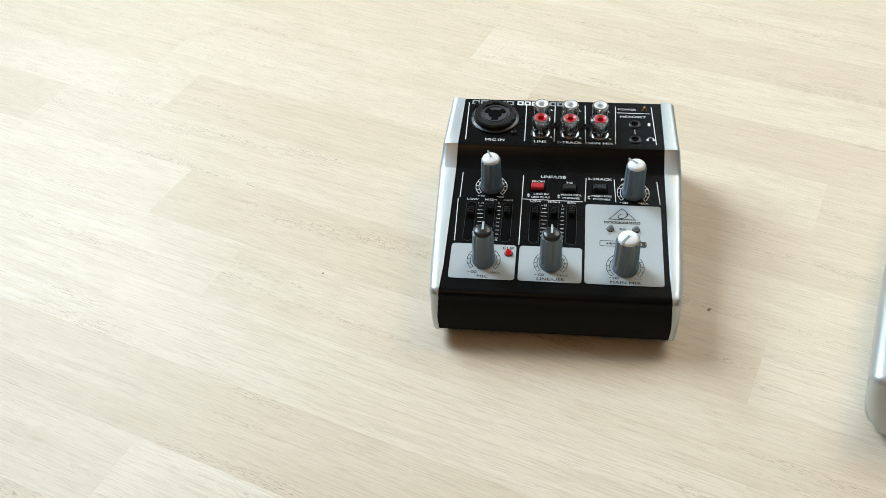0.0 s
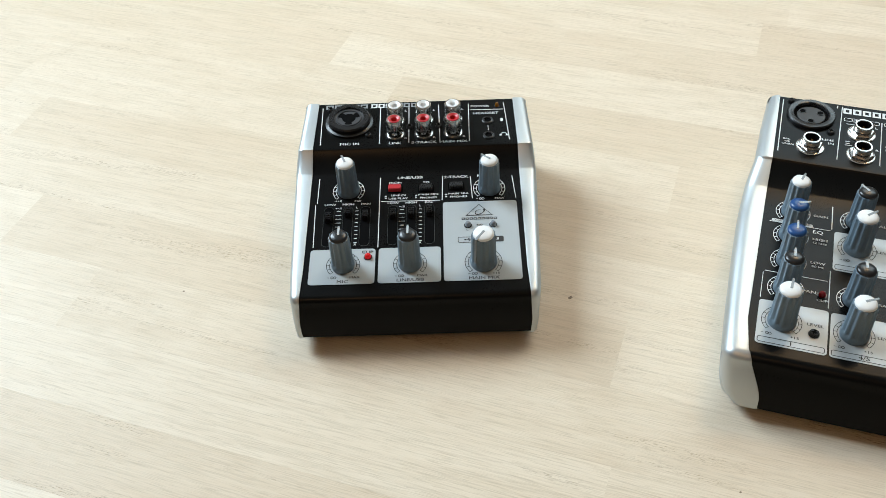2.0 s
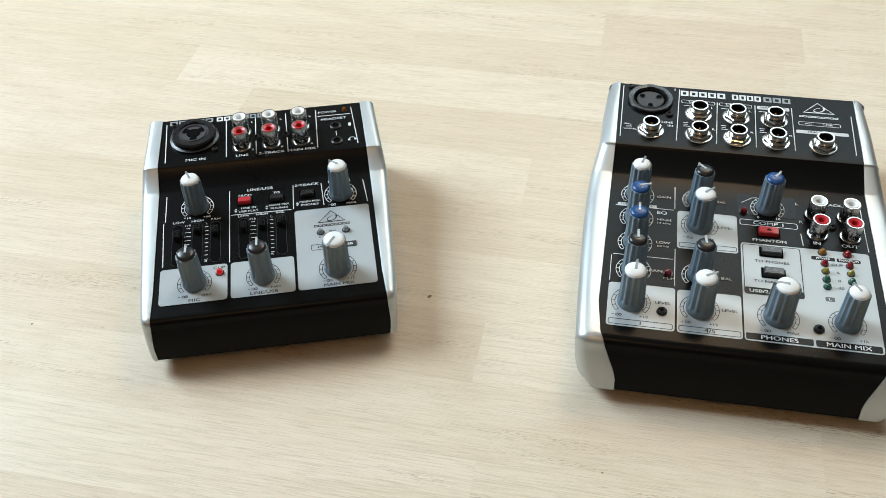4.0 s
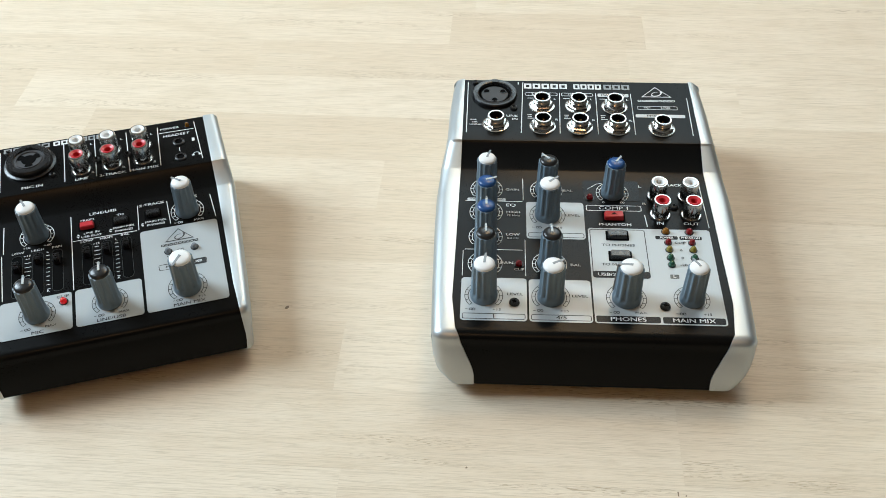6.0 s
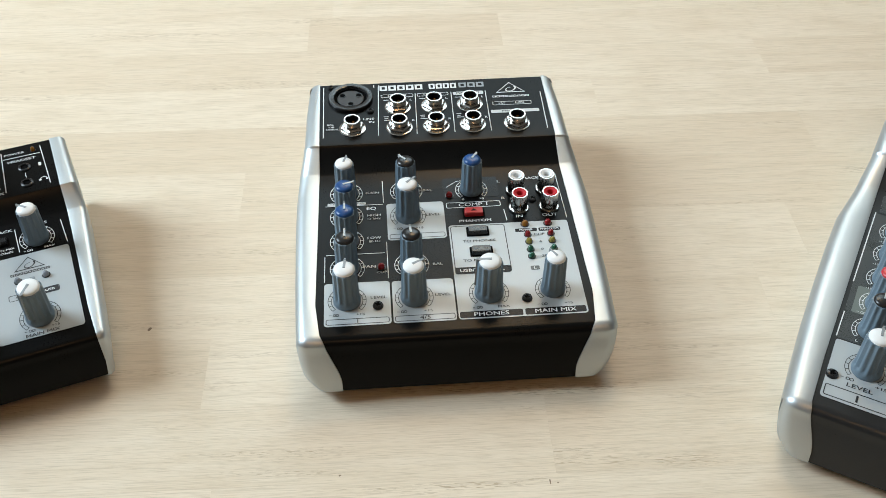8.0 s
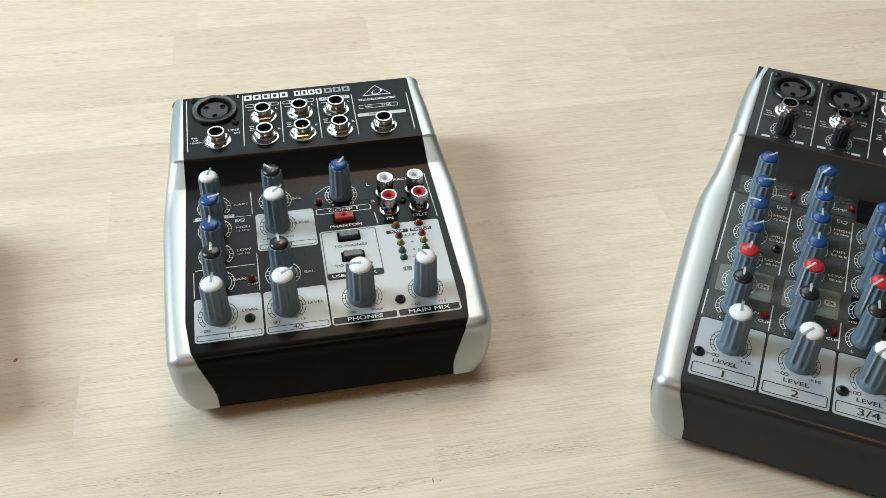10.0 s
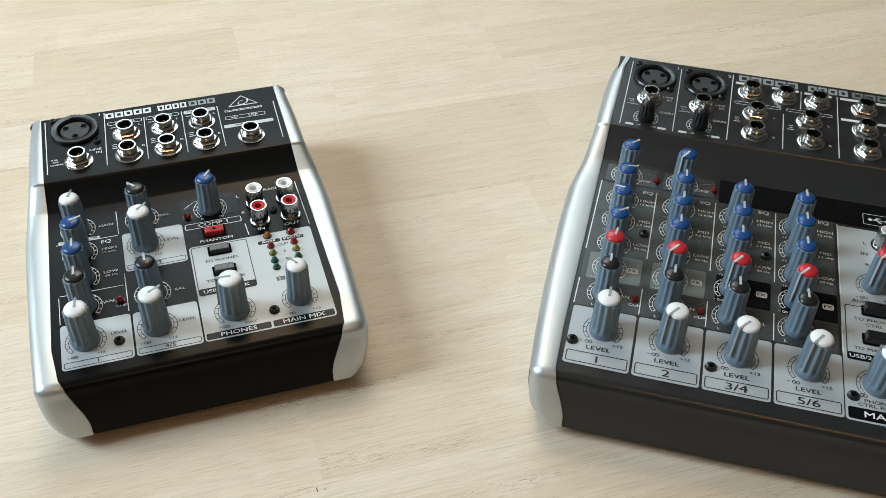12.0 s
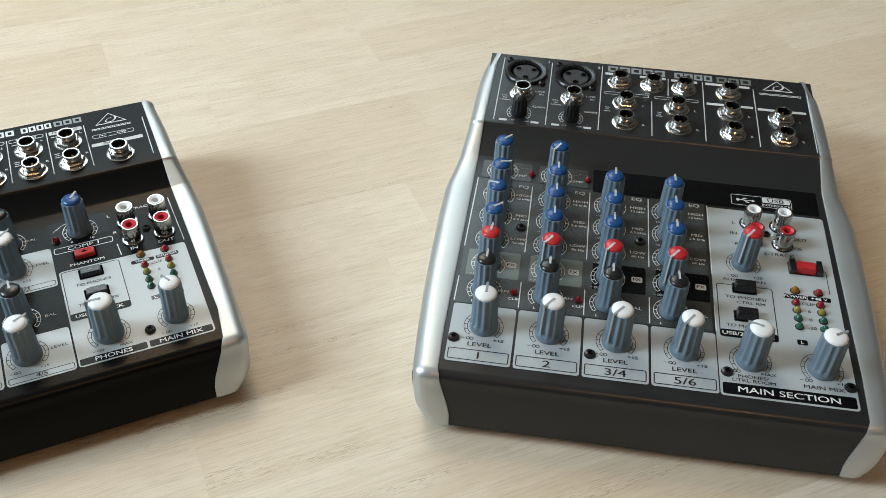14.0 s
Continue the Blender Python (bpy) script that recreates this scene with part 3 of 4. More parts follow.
        for i in range(len(line)):
            j = (i + 1) % len(line)
            bm.faces.new((sides[0][i], sides[0][j], sides[1][j], sides[1][i]))
        bm.faces.new(sides[0])
        bm.faces.new(sides[1][::-1])
        part("case", mesh_of("case", bm, paint or PANEL, True), self.root)
        for fx in (x0 + 1.2, x1 - 1.2):
            for fy in (foot + 1.6, rear_y - 1.2):
                part("foot", shared(("foot", under), lambda: spun([(0.5, 0.0), (0.55, 0.05), (0.55, under + 0.05)], 20, True, True), SOCKET, True), self.root, Matrix.Translation(Vector((fx, fy, 0)) * CM))
        return line

    def cheek(self, line, inner, outer, side, r, proud=0.07, thick_bottom=0.3, belly=0.7):
        """A silver end cheek: follows the case's outline; inner and outer give x at each station, r the round of the shoulder."""
        n = len(line)
        bm = bmesh.new()
        cols = []
        for i, (y, z) in enumerate(line):
            py, pz = line[max(i - 1, 0)]
            qy, qz = line[min(i + 1, n - 1)]
            t = Vector((0, qy - py, qz - pz)).normalized()
            nrm = Vector((0, -t.z, t.y))
            xi, xo = inner(y, z, i), outer(y, z, i)
            col = [Vector((xi, y, z)) - nrm * 0.1, Vector((xi, y, z)) + nrm * proud * 0.8, Vector((xi + side * 0.06, y, z)) + nrm * proud]
            for k in range(7):
                a = math.pi / 2 * k / 6
                col.append(Vector((xo - side * r * (1 - math.sin(a)), y, z)) + nrm * (proud - r * (1 - math.cos(a))))
            cols.append([bm.verts.new(v) for v in col])
        for a, c in zip(cols, cols[1:]):
            for k in range(len(a) - 1):
                bm.faces.new((a[k], a[k + 1], c[k + 1], c[k]))
        rim = [c[-1] for c in cols]
        # outer wall: bellies down from the rim and draws in towards the foot
        above = rim
        for q in (0.3, 0.55, 0.75, 0.9, 1.0):
            row = []
            for v in rim:
                low = float(np.interp(v.co.y, (line[0][0], line[0][0] + 2.5), (line[0][1], thick_bottom)))
                z = v.co.z + (min(low, v.co.z) - v.co.z) * q
                tall = max(0.0, v.co.z - 0.5) / 3.0
                row.append(bm.verts.new((v.co.x - side * belly * min(1.0, tall) * q ** 2.6, v.co.y, z)))
            for a, c, d, e in zip(above, above[1:], row, row[1:]):
                bm.faces.new((a, c, e, d))
            above = row
        part("side_cheek", mesh_of("side_cheek", bm, SILVER, True, 24), self.root)


def table_x(front, pairs):
    """x by station: up the front read off (z, x) pairs, along the top off (y, x) pairs."""
    zs, fx = [p[0] for p in front], [p[1] for p in front]
    ys, xs = [p[0] for p in pairs], [p[1] for p in pairs]
    return lambda y, z, i: float(np.interp(z, zs, fx)) if i < 9 else float(np.interp(y, ys, xs))


def cheeks(desk, line, inner, outer, total, r, belly=0.7):
    desk.cheek(line, inner, outer, -1, r, belly=belly)
    desk.cheek(line, lambda y, z, i: total - inner(y, z, i), lambda y, z, i: total - outer(y, z, i), 1, r, belly=belly)


def arrows(desk, x, y, ink=INKW):
    """Small up and down arrowheads."""
    desk.add("arrow_mark", shared(("arrows", ink.name), lambda: slab([(-0.07, 0.03), (0.07, 0.03), (0, 0.13)], 0.004), ink), 0, x, y, 0.02)
    desk.add("arrow_mark", shared(("arrows_down", ink.name), lambda: slab([(0, -0.13), (0.07, -0.03), (-0.07, -0.03)], 0.004), ink), 0, x, y, 0.02)


def usb_mark(desk, up, x, y, w, d, ink, fill=None):
    """The plug-and-trident sign in a frame, with a filled field beside it."""
    if fill:
        desk.plate(up, x - w / 2, y - d / 2, x + w / 2, y + d / 2, fill, 0.08)
    desk.outline(up, x - w / 2, y - d / 2, x + w / 2, y + d / 2, ink, 0.03, 0.09)
    s = d * 0.3

    def trident():
        bm = arcs([(0.0, s * 0.42, 0, 360)], step=30)
        for v in bm.verts:
            v.co.x -= s * 1.6
        for quad in (((-1.6, -0.1), (1.5, -0.1), (1.5, 0.1), (-1.6, 0.1)), ((1.3, -0.4), (2.0, 0), (2.0, 0.01), (1.3, 0.4)),
                     ((-0.9, 0.1), (-0.3, 0.75), (0.6, 0.75), (-0.6, 0.1)), ((-0.4, -0.1), (0.2, -0.75), (0.9, -0.75), (-0.1, -0.1))):
            bm.faces.new([bm.verts.new((a * s, c * s, 0.001)) for a, c in quad])
        return bm
    desk.add("plug_sign", shared(("plug_sign", s, ink.name), trident, ink), up, x - w * 0.26, y, 0.024)


# ---- small mixer: two channels, sliders, three phono pairs ----
A = Desk("small black two-channel audio mixer with light grey end cheeks", 9.313, 29.021, -20.77, (0, 2.82, 6, 3.36), (7.25, 8.3), (8.3, 4.29, 12, 4.45))
line = A.case(-0.5, 10.45, -0.87, -1.34, 12.1, 0.75, 0.36, inset=0.05)
cheeks(A, line, table_x(((0.75, -0.43), (1.6, -0.4), (2.3, -0.36)), ((-0.87, -0.36), (0.2, -0.27), (7, -0.29), (12, -0.21))),
       table_x(((0.75, -0.64), (1.2, -0.7), (1.8, -0.74), (2.4, -0.77)), ((-0.87, -0.78), (0, -0.86), (2, -0.95), (5, -1.08), (7.4, -1.17), (8.3, -1.07), (12, -0.93))), 9.95, 0.32, 0.3)
# upper panel
A.microphone_socket(1, 1.5, 10.35, 1.12, True)
A.screw(1, 2.55, 9.25, 0.17)
A.screw(1, 0.45, 11.45, 0.17)
for x, name in ((3.94, "LINE"), (5.43, "2-TRACK"), (6.95, "MAIN MIX")):
    A.phono(1, x, 10.4, WHITE)
    A.phono(1, x, 9.27, RED)
    A.text(1, x, 8.58, name, 0.17)
    A.text(1, x + 0.52, 11.2, "L", 0.13)
    A.text(1, x + 0.55, 8.95, "R", 0.13)
for x in (4.68, 6.2):
    A.screw(1, x, 9.85, 0.19)
A.text(1, 1.6, 8.62, "MIC IN", 0.18)
for x0, x1 in ((0.02, 0.09), (3.1, 3.14), (4.62, 4.65), (6.2, 6.25), (7.79, 7.76), (9.66, 9.82)):
    A.stroke(1, x1, 8.6, x0, 11.65)
A.wordmark(1, 1.3, 11.7, 2.3, 0.34, GREY, 5)
A.wordmark(1, 3.15, 11.7, 1.15, 0.34, INKW, 3)
A.wordmark(1, 4.5, 11.7, 1.2, 0.34, GREY, 3)
A.text(1, 8.4, 11.4, "POWER", 0.15)
A.led(1, 9.3, 11.38, LED_AMBER, 0.11)
A.stroke(1, 7.85, 11.12, 9.6, 11.1)
A.text(1, 8.7, 10.8, "HEADSET", 0.17)
for y in (10.2, 8.98):
    A.add("mini_jack", shared(("mini_jack",), lambda: spun([(0.3, 0), (0.3, 0.05), (0.26, 0.08), (0.19, 0.08), (0.18, 0.03)], 28, False), SOCKET, True), 1, 8.77, y)
    A.add("mini_jack_bore", shared(("mini_jack_bore",), lambda: spun([(0.2, 0.02), (0.02, 0.02)], 20), HOLE), 1, 8.77, y)
A.stroke(1, 8.77, 9.4, 8.76, 9.78, 0.03)
A.bar(1, 9.5, 10.22, 0.14, 0.26)
A.add("printed_mark", shared(("headphones",), lambda: arcs([(0.14, 0.18, -100, 100)], [(100, 0.1, 0.22, 0.1), (-100, 0.1, 0.22, 0.1)]), INKW), 1, 9.55, 9.0, 0.02)
# lower panel
A.plate(0, 0.0, 0.0, 3.1, 2.15)
A.plate(0, 3.25, 0.0, 6.2, 2.15)
A.plate(0, 6.33, 0.0, 9.97, 5.05)
A.knob(0, 1.62, 6.0, WHITE, -20)
A.knob(0, 8.66, 5.9, WHITE, -45)
A.knob(0, 1.6, 1.15, BLACK, 0, ink=INKB, tall=2.1)
A.knob(0, 4.75, 1.12, BLACK, 0, ink=INKB, tall=2.1)
A.knob(0, 8.2, 1.1, WHITE, -140, 1.14, 2.05, INKB)
for x0, x1, y0, y1 in ((0.1, 0.1, 5.2, 6.95), (3.19, 3.2, 2.2, 6.9), (6.34, 6.3, 5.2, 6.85), (7.74, 7.8, 5.25, 6.8), (9.84, 9.95, 5.2, 6.75), (0.02, 0.1, 2.3, 5.1)):
    A.stroke(0, x1, y0, x0, y1, 0.04)
A.stroke(0, 3.25, 5.22, 6.2, 5.18, 0.035)
A.text(0, 4.7, 6.82, "LINE/USB", 0.17)
A.text(0, 7.02, 6.78, "2-TRACK", 0.16)
A.text(0, 8.65, 6.8, "PHONES", 0.16)
A.text(0, 3.95, 6.47, "FROM", 0.13)
A.text(0, 5.5, 6.45, "TO", 0.13)
A.button(0, 3.93, 6.05, 0.66, 0.4, RED, 0.22)
A.button(0, 5.5, 6.02, 0.66, 0.4, SOCKET, 0.22)
A.button(0, 7.02, 6.1, 0.66, 0.4, SOCKET, 0.22)
for x, a, b in ((4.12, "LINE IN", "USB PLAY"), (5.62, "MAIN MIX", "PHONES"), (7.12, "MAIN MIX", "PHONES")):
    A.text(0, x, 5.6, a, 0.12)
    A.text(0, x, 5.38, b, 0.12)
    arrows(A, x - 0.62, 5.49)
A.text(0, 1.15, 5.32, "+10", 0.12)
A.text(0, 2.1, 5.3, "+60", 0.12)
A.infinity(0, 8.2, 5.2, INKW, 0.07)
A.text(0, 9.15, 5.2, "MAX", 0.12)
for x, name in ((0.76, "LOW"), (1.65, "HIGH"), (2.52, "PAN"), (3.88, "LOW"), (4.77, "HIGH"), (5.65, "BAL")):
    A.text(0, x, 5.08, name, 0.13)
for x, at in ((0.72, 0.68), (1.66, 0.82), (2.52, 0.72), (3.88, 0.74), (4.77, 0.75), (5.66, 0.78)):
    A.slider(x, 2.35, 4.9, at)
for x0 in (1.2, 4.32):
    for k in range(9):
        A.bar(0, x0, 2.55 + k * 0.26, 0.3 if k % 4 else 0.2, 0.03, INKW)
        A.bar(0, x0 + 0.9, 2.55 + k * 0.26, 0.16, 0.03, INKW)
    A.text(0, x0 - 0.02, 4.82, "+15", 0.11)
    A.text(0, x0 + 0.9, 4.85, "L", 0.11)
    A.text(0, x0 + 0.9, 2.42, "R", 0.11)
A.text(0, 2.72, 1.93, "CLIP", 0.15, INKB)
A.led(0, 2.75, 1.62, LED_LIT, 0.16)
for x, right, name in ((1.62, "MAX", "MIC"), (4.77, "MAX", "LINE/USB"), (8.2, "+15", "MAIN MIX")):
    A.infinity(0, x - 0.5, 0.4, INKB)
    A.text(0, x + 0.56, 0.4, right, 0.12, INKB)
    A.text(0, x, 0.15, name, 0.17, INKB)
A.emblem(0, 8.1, 4.42, 0.68, INKB)
A.wordmark(0, 8.1, 3.88, 1.75, 0.14, INKB)
A.led(0, 7.53, 3.45, LED_CLEAR, 0.15)
A.led(0, 8.75, 3.45, LED_CLEAR, 0.15)
A.text(0, 7.5, 3.15, "L", 0.11, INKB)
A.text(0, 8.1, 3.45, "SIG", 0.12, INKB)
usb_mark(A, 0, 8.12, 2.52, 2.2, 0.36, INKB)
A.plate(0, 8.45, 2.37, 9.18, 2.67, INKB, 0.05, 0.012)
A.text(0, 8.8, 2.52, "USB", 0.13, INKW)

# ---- middle mixer: five inputs, one microphone socket ----
B = Desk("medium black five-input audio mixer with silver end cheeks", 25.938, 17.931, -38.64, (0, 3.1, 10, 3.4), (10.15, 11.62), (11.65, 4.15, 16.75, 4.3))
line = B.case(-0.45, 12.05, -0.84, -1.48, 16.9)
cheeks(B, line, table_x(((0.65, 0.66), (1.2, 0.65), (1.6, 0.54), (2.0, 0.36), (2.4, 0.18), (2.65, 0.06)), ((-0.84, 0.04), (-0.6, -0.1), (-0.2, -0.3), (0.4, -0.4), (3, -0.36), (11.6, -0.26), (16.9, -0.26))),
       table_x(((0.65, -0.5), (0.8, -0.66), (1.1, -0.86), (1.6, -1.06), (2.2, -1.18), (2.65, -1.22)), ((-0.84, -1.22), (0.6, -1.28), (2.3, -1.34), (6.5, -1.42), (9, -1.42), (10.3, -1.3), (11.7, -1.05), (14.3, -1.0), (16.9, -0.84))), 11.6, 0.55)
B.microphone_socket(1, 1.38, 15.45, 1.2)
B.screw(1, 0.33, 16.5, 0.18)
B.screw(1, 2.4, 14.3, 0.2)
B.jack(1, 1.45, 12.9)
for x in (3.88, 5.8, 7.72):
    B.jack(1, x, 14.55)
    B.jack(1, x, 12.8)
    B.text(1, x + 0.72, 15.15, "L", 0.14)
    B.text(1, x + 0.76, 13.35, "R", 0.14)
    B.bar(1, x - 0.65, 13.75, 0.26, 0.05, INKG)
    B.bar(1, x - 0.65, 13.6, 0.2, 0.05, INKG)
    B.bar(1, x - 0.6, 13.45, 0.36, 0.05, INKG)
    B.bar(1, x - 0.55, 15.2, 0.4, 0.05, INKG)
B.jack(1, 10.02, 12.75)
for x0, x1, y1 in ((-0.06, -0.07, 16.55), (2.77, 2.9, 16.6), (4.77, 4.86, 15.7), (6.73, 6.8, 15.7), (8.63, 8.66, 15.7), (11.56, 11.62, 15.4)):
    B.stroke(1, x0, 12.2, x1, y1)
B.text(1, 2.65, 16.5, "1", 0.22)
B.wordmark(1, 4.12, 16.28, 2.4, 0.46, INKW, 5)
B.wordmark(1, 6.38, 16.28, 1.55, 0.46, INKW, 4)
B.wordmark(1, 7.95, 16.28, 1.45, 0.44, GREY, 3)
for x0, x1, words in ((3.0, 4.75, "LINE 2/3"), (4.95, 6.65, "LINE 4/5")):
    B.outline(1, x0, 15.42, x1, 15.7, INKW, 0.03)
    B.text(1, (x0 + x1) / 2, 15.56, words, 0.15)
B.plate(1, 6.9, 15.42, 8.55, 15.7, INKG, 0.08)
B.text(1, 7.72, 15.56, "MAIN OUT", 0.14, INKB)
B.plate(1, 8.78, 13.68, 11.35, 13.94, INKG, 0.06)
B.text(1, 9.9, 13.81, "PHONES", 0.15, INKB)
B.emblem(1, 10.02, 15.85, 0.8, INKW)
B.wordmark(1, 9.98, 15.1, 2.0, 0.15, INKW)
usb_mark(B, 1, 9.98, 14.49, 2.1, 0.3, INKW)
B.text(1, 10.4, 14.49, "USB", 0.15)
B.text(1, 2.3, 13.62, "LINE", 0.16)
B.text(1, 2.45, 13.35, "IN", 0.16)
for k, words in enumerate(("BAL", "OR", "UNBAL")):
    B.text(1, 0.3 + 0.06 * k, 13.25 - 0.2 * k, words, 0.11)
# lower panel
B.plate(0, 0.0, 0.05, 2.94, 2.6)
B.plate(0, 3.03, 0.05, 5.8, 2.56)
B.plate(0, 2.98, 5.2, 5.76, 7.75)
B.plate(0, 5.88, 0.05, 11.6, 6.0)
for y, cap, turn in ((8.6, WHITE, 15), (6.95, BLUE, 62), (5.25, BLUE, 0), (3.48, BLACK, 0)):
    B.knob(0, 1.05, y, cap, turn, tall=2.05)
B.knob(0, 1.02, 1.5, WHITE, 5, 1.1, 2.1, INKB)
B.knob(0, 4.0, 8.6, BLACK, -35, tall=2.0)
B.knob(0, 4.0, 6.82, WHITE, 42, 1.1, 2.1, INKB)
B.knob(0, 4.0, 3.52, BLACK, -3, tall=2.05)
B.knob(0, 4.0, 1.5, WHITE, 55, 1.1, 2.1, INKB)
B.plate(0, 5.82, 7.92, 8.55, 9.4, PATCH, 0.12)
B.knob(0, 7.22, 8.48, BLUE, 30, tall=2.0)
B.knob(0, 7.34, 1.52, WHITE, -80, 1.16, 2.1, INKB)
B.knob(0, 10.22, 1.55, WHITE, -25, 1.0, 2.1, INKB)
B.stroke(0, 2.85, 7.85, 2.84, 9.45, 0.04)
B.stroke(0, 0.03, 7.75, 2.8, 7.74, 0.035)
B.stroke(0, 2.9, 2.75, 2.9, 5.1, 0.04)
B.stroke(0, 0.08, 4.4, 2.8, 4.4, 0.035)
B.stroke(0, 0.02, 2.7, 0.02, 4.3, 0.03)
for x, y, words, size in ((2.32, 8.6, "GAIN", 0.15), (2.25, 7.45, "EQ", 0.2), (2.36, 6.98, "HIGH", 0.15), (2.36, 6.74, "12 kHz", 0.12), (2.34, 5.42, "LOW", 0.15), (2.34, 5.18, "80 Hz", 0.12),
                          (2.05, 3.55, "PAN", 0.17), (2.62, 3.15, "CLIP", 0.13), (5.05, 8.6, "BAL", 0.15), (5.2, 3.5, "BAL", 0.15)):
    B.text(0, x, y, words, size, INKW if size > 0.16 else INKG)
B.led(0, 2.6, 3.48, LED_RED, 0.17)
for x, words in ((0.4, "+10"), (1.72, "+60")):
    B.plate(0, x - 0.28, 7.79, x + 0.28, 7.97, INKG, 0.07)
    B.text(0, x, 7.88, words, 0.11, INKB)
for x, y, words in ((2.42, 1.62, "LEVEL"), (5.3, 1.58, "LEVEL"), (5.22, 6.82, "LEVEL")):
    B.text(0, x, y, words, 0.15, INKB)
B.screw(0, 2.38, 1.12)
B.screw(0, 9.0, 1.08)
for x, right in ((1.02, "+15"), (4.0, "+15"), (7.34, "MAX"), (10.22, "+15")):
    B.infinity(0, x - 0.56, 0.68, INKB)
    B.text(0, x + 0.58, 0.68, right, 0.13, INKB)
B.infinity(0, 3.5, 5.95, INKB)
B.text(0, 4.5, 5.95, "+15", 0.13, INKB)
for x0, x1, words in ((0.08, 2.86, "1"), (3.1, 5.74, "4/5")):
    B.outline(0, x0, 0.13, x1, 0.46)
    B.text(0, (x0 + x1) / 2, 0.3, words, 0.2, INKB)
B.outline(0, 3.06, 5.28, 5.7, 5.6)
B.text(0, 4.35, 5.44, "2/3", 0.2, INKB)
for x0, x1, words in ((5.94, 8.72, "PHONES"), (8.82, 11.52, "MAIN MIX")):
    B.plate(0, x0, 0.12, x1, 0.48, PATCH, 0.07, 0.012)
    B.text(0, (x0 + x1) / 2, 0.3, words, 0.22)
B.led(0, 6.1, 8.13, LED_RED, 0.17)
B.text(0, 6.75, 7.8, "0", 0.13)
B.text(0, 7.68, 7.8, "10", 0.13)
B.stroke(0, 6.0, 8.75, 6.5, 9.15, 0.03)
B.stroke(0, 6.5, 9.15, 6.75, 9.2, 0.03)
B.outline(0, 5.88, 7.2, 8.55, 7.6, INKW, 0.035)
B.text(0, 7.2, 7.4, "COMP 1", 0.22)
B.button(0, 7.18, 6.78, 0.92, 0.5, RED, 0.25, True)
B.text(0, 7.2, 6.25, "PHANTOM", 0.17)
B.outline(0, 5.95, 2.75, 8.55, 5.92, INKB, 0.04, 0.14)
B.plate(0, 5.97, 2.77, 8.53, 3.18, PATCH, 0.1, 0.012)
B.text(0, 7.2, 2.97, "USB/2-TRACK", 0.18)
B.button(0, 7.24, 5.5, 0.92, 0.5, SOCKET, 0.25, True)
B.button(0, 7.28, 4.15, 0.92, 0.5, SOCKET, 0.25, True)
B.text(0, 7.24, 4.86, "TO PHONES", 0.15, INKB)
B.text(0, 7.26, 3.6, "TO MAIN MIX", 0.15, INKB)
for x, words in ((9.4, "IN"), (10.88, "OUT")):
    B.phono(0, x, 8.3, WHITE, 1.0)
    B.phono(0, x, 7.0, RED, 1.0)
    B.text(0, x - 0.05, 6.4, words, 0.19)
B.screw(0, 10.13, 7.55, 0.2)
B.text(0, 8.62, 9.0, "L", 0.17)
B.text(0, 8.72, 7.75, "R", 0.17)
B.text(0, 10.1, 9.15, "2-TRACK", 0.16)
B.stroke(0, 8.72, 6.15, 8.66, 6.95, 0.04)
B.stroke(0, 11.62, 6.15, 11.54, 9.4, 0.04)
for x, words in ((9.54, "POWER"), (10.66, "PHANTOM")):
    B.plate(0, x - 0.52, 5.32, x + 0.52, 5.54, PATCH, 0.06, 0.012)
    B.text(0, x, 5.43, words, 0.13, INKW, 0.95)
B.led(0, 9.54, 5.82, LED_AMBER, 0.17)
B.led(0, 10.64, 5.82, LED_RED, 0.17)
for y, glass, words in ((5.1, LED_RED, "CLIP"), (4.62, LED_YELLOW, "6"), (4.1, LED_GREEN, "0"), (3.66, LED_GREEN, "-20")):
    B.led(0, 9.58, y, glass, 0.15)
    B.led(0, 10.68, y, glass, 0.15)
    B.text(0, 10.13, y, words, 0.14, INKB)
for x, words in ((9.63, "L"), (10.66, "R")):
    B.plate(0, x - 0.2, 2.8, x + 0.2, 3.05, SMOKE, 0.05, 0.012)
    B.text(0, x, 2.92, words, 0.15)

# ---- large mixer: eight inputs, two microphone sockets ----
C = Desk("large black audio mixer with painted-in case sheen, coloured knob rows and silver cheeks", 38.367, 1.412, -70.15, (0, 3.1, 10, 3.3), (14.1, 16.1), (16.2, 4.2, 22, 4.5))
line = C.case(-0.3, 17.75, -0.9, -1.5, 22.6, paint=PANEL_SHEEN)
cheeks(C, line, table_x(((0.65, 0.54), (1.2, 0.52), (1.6, 0.42), (2.0, 0.28), (2.4, 0.12), (2.65, 0.02)), ((-0.9, 0.0), (-0.6, -0.1), (-0.2, -0.2), (2, -0.18), (14.1, -0.08), (16, -0.07), (22.6, 0.1))),
       table_x(((0.65, -0.5), (0.8, -0.65), (1.1, -0.85), (1.6, -1.04), (2.2, -1.15), (2.65, -1.2)), ((-0.9, -1.2), (0.3, -1.27), (3, -1.45), (8.3, -1.55), (12.4, -1.47), (13.6, -1.2), (14.4, -1.02), (16, -0.85), (19, -0.8), (21.5, -0.6), (22.6, -0.3))), 17.45, 0.6)
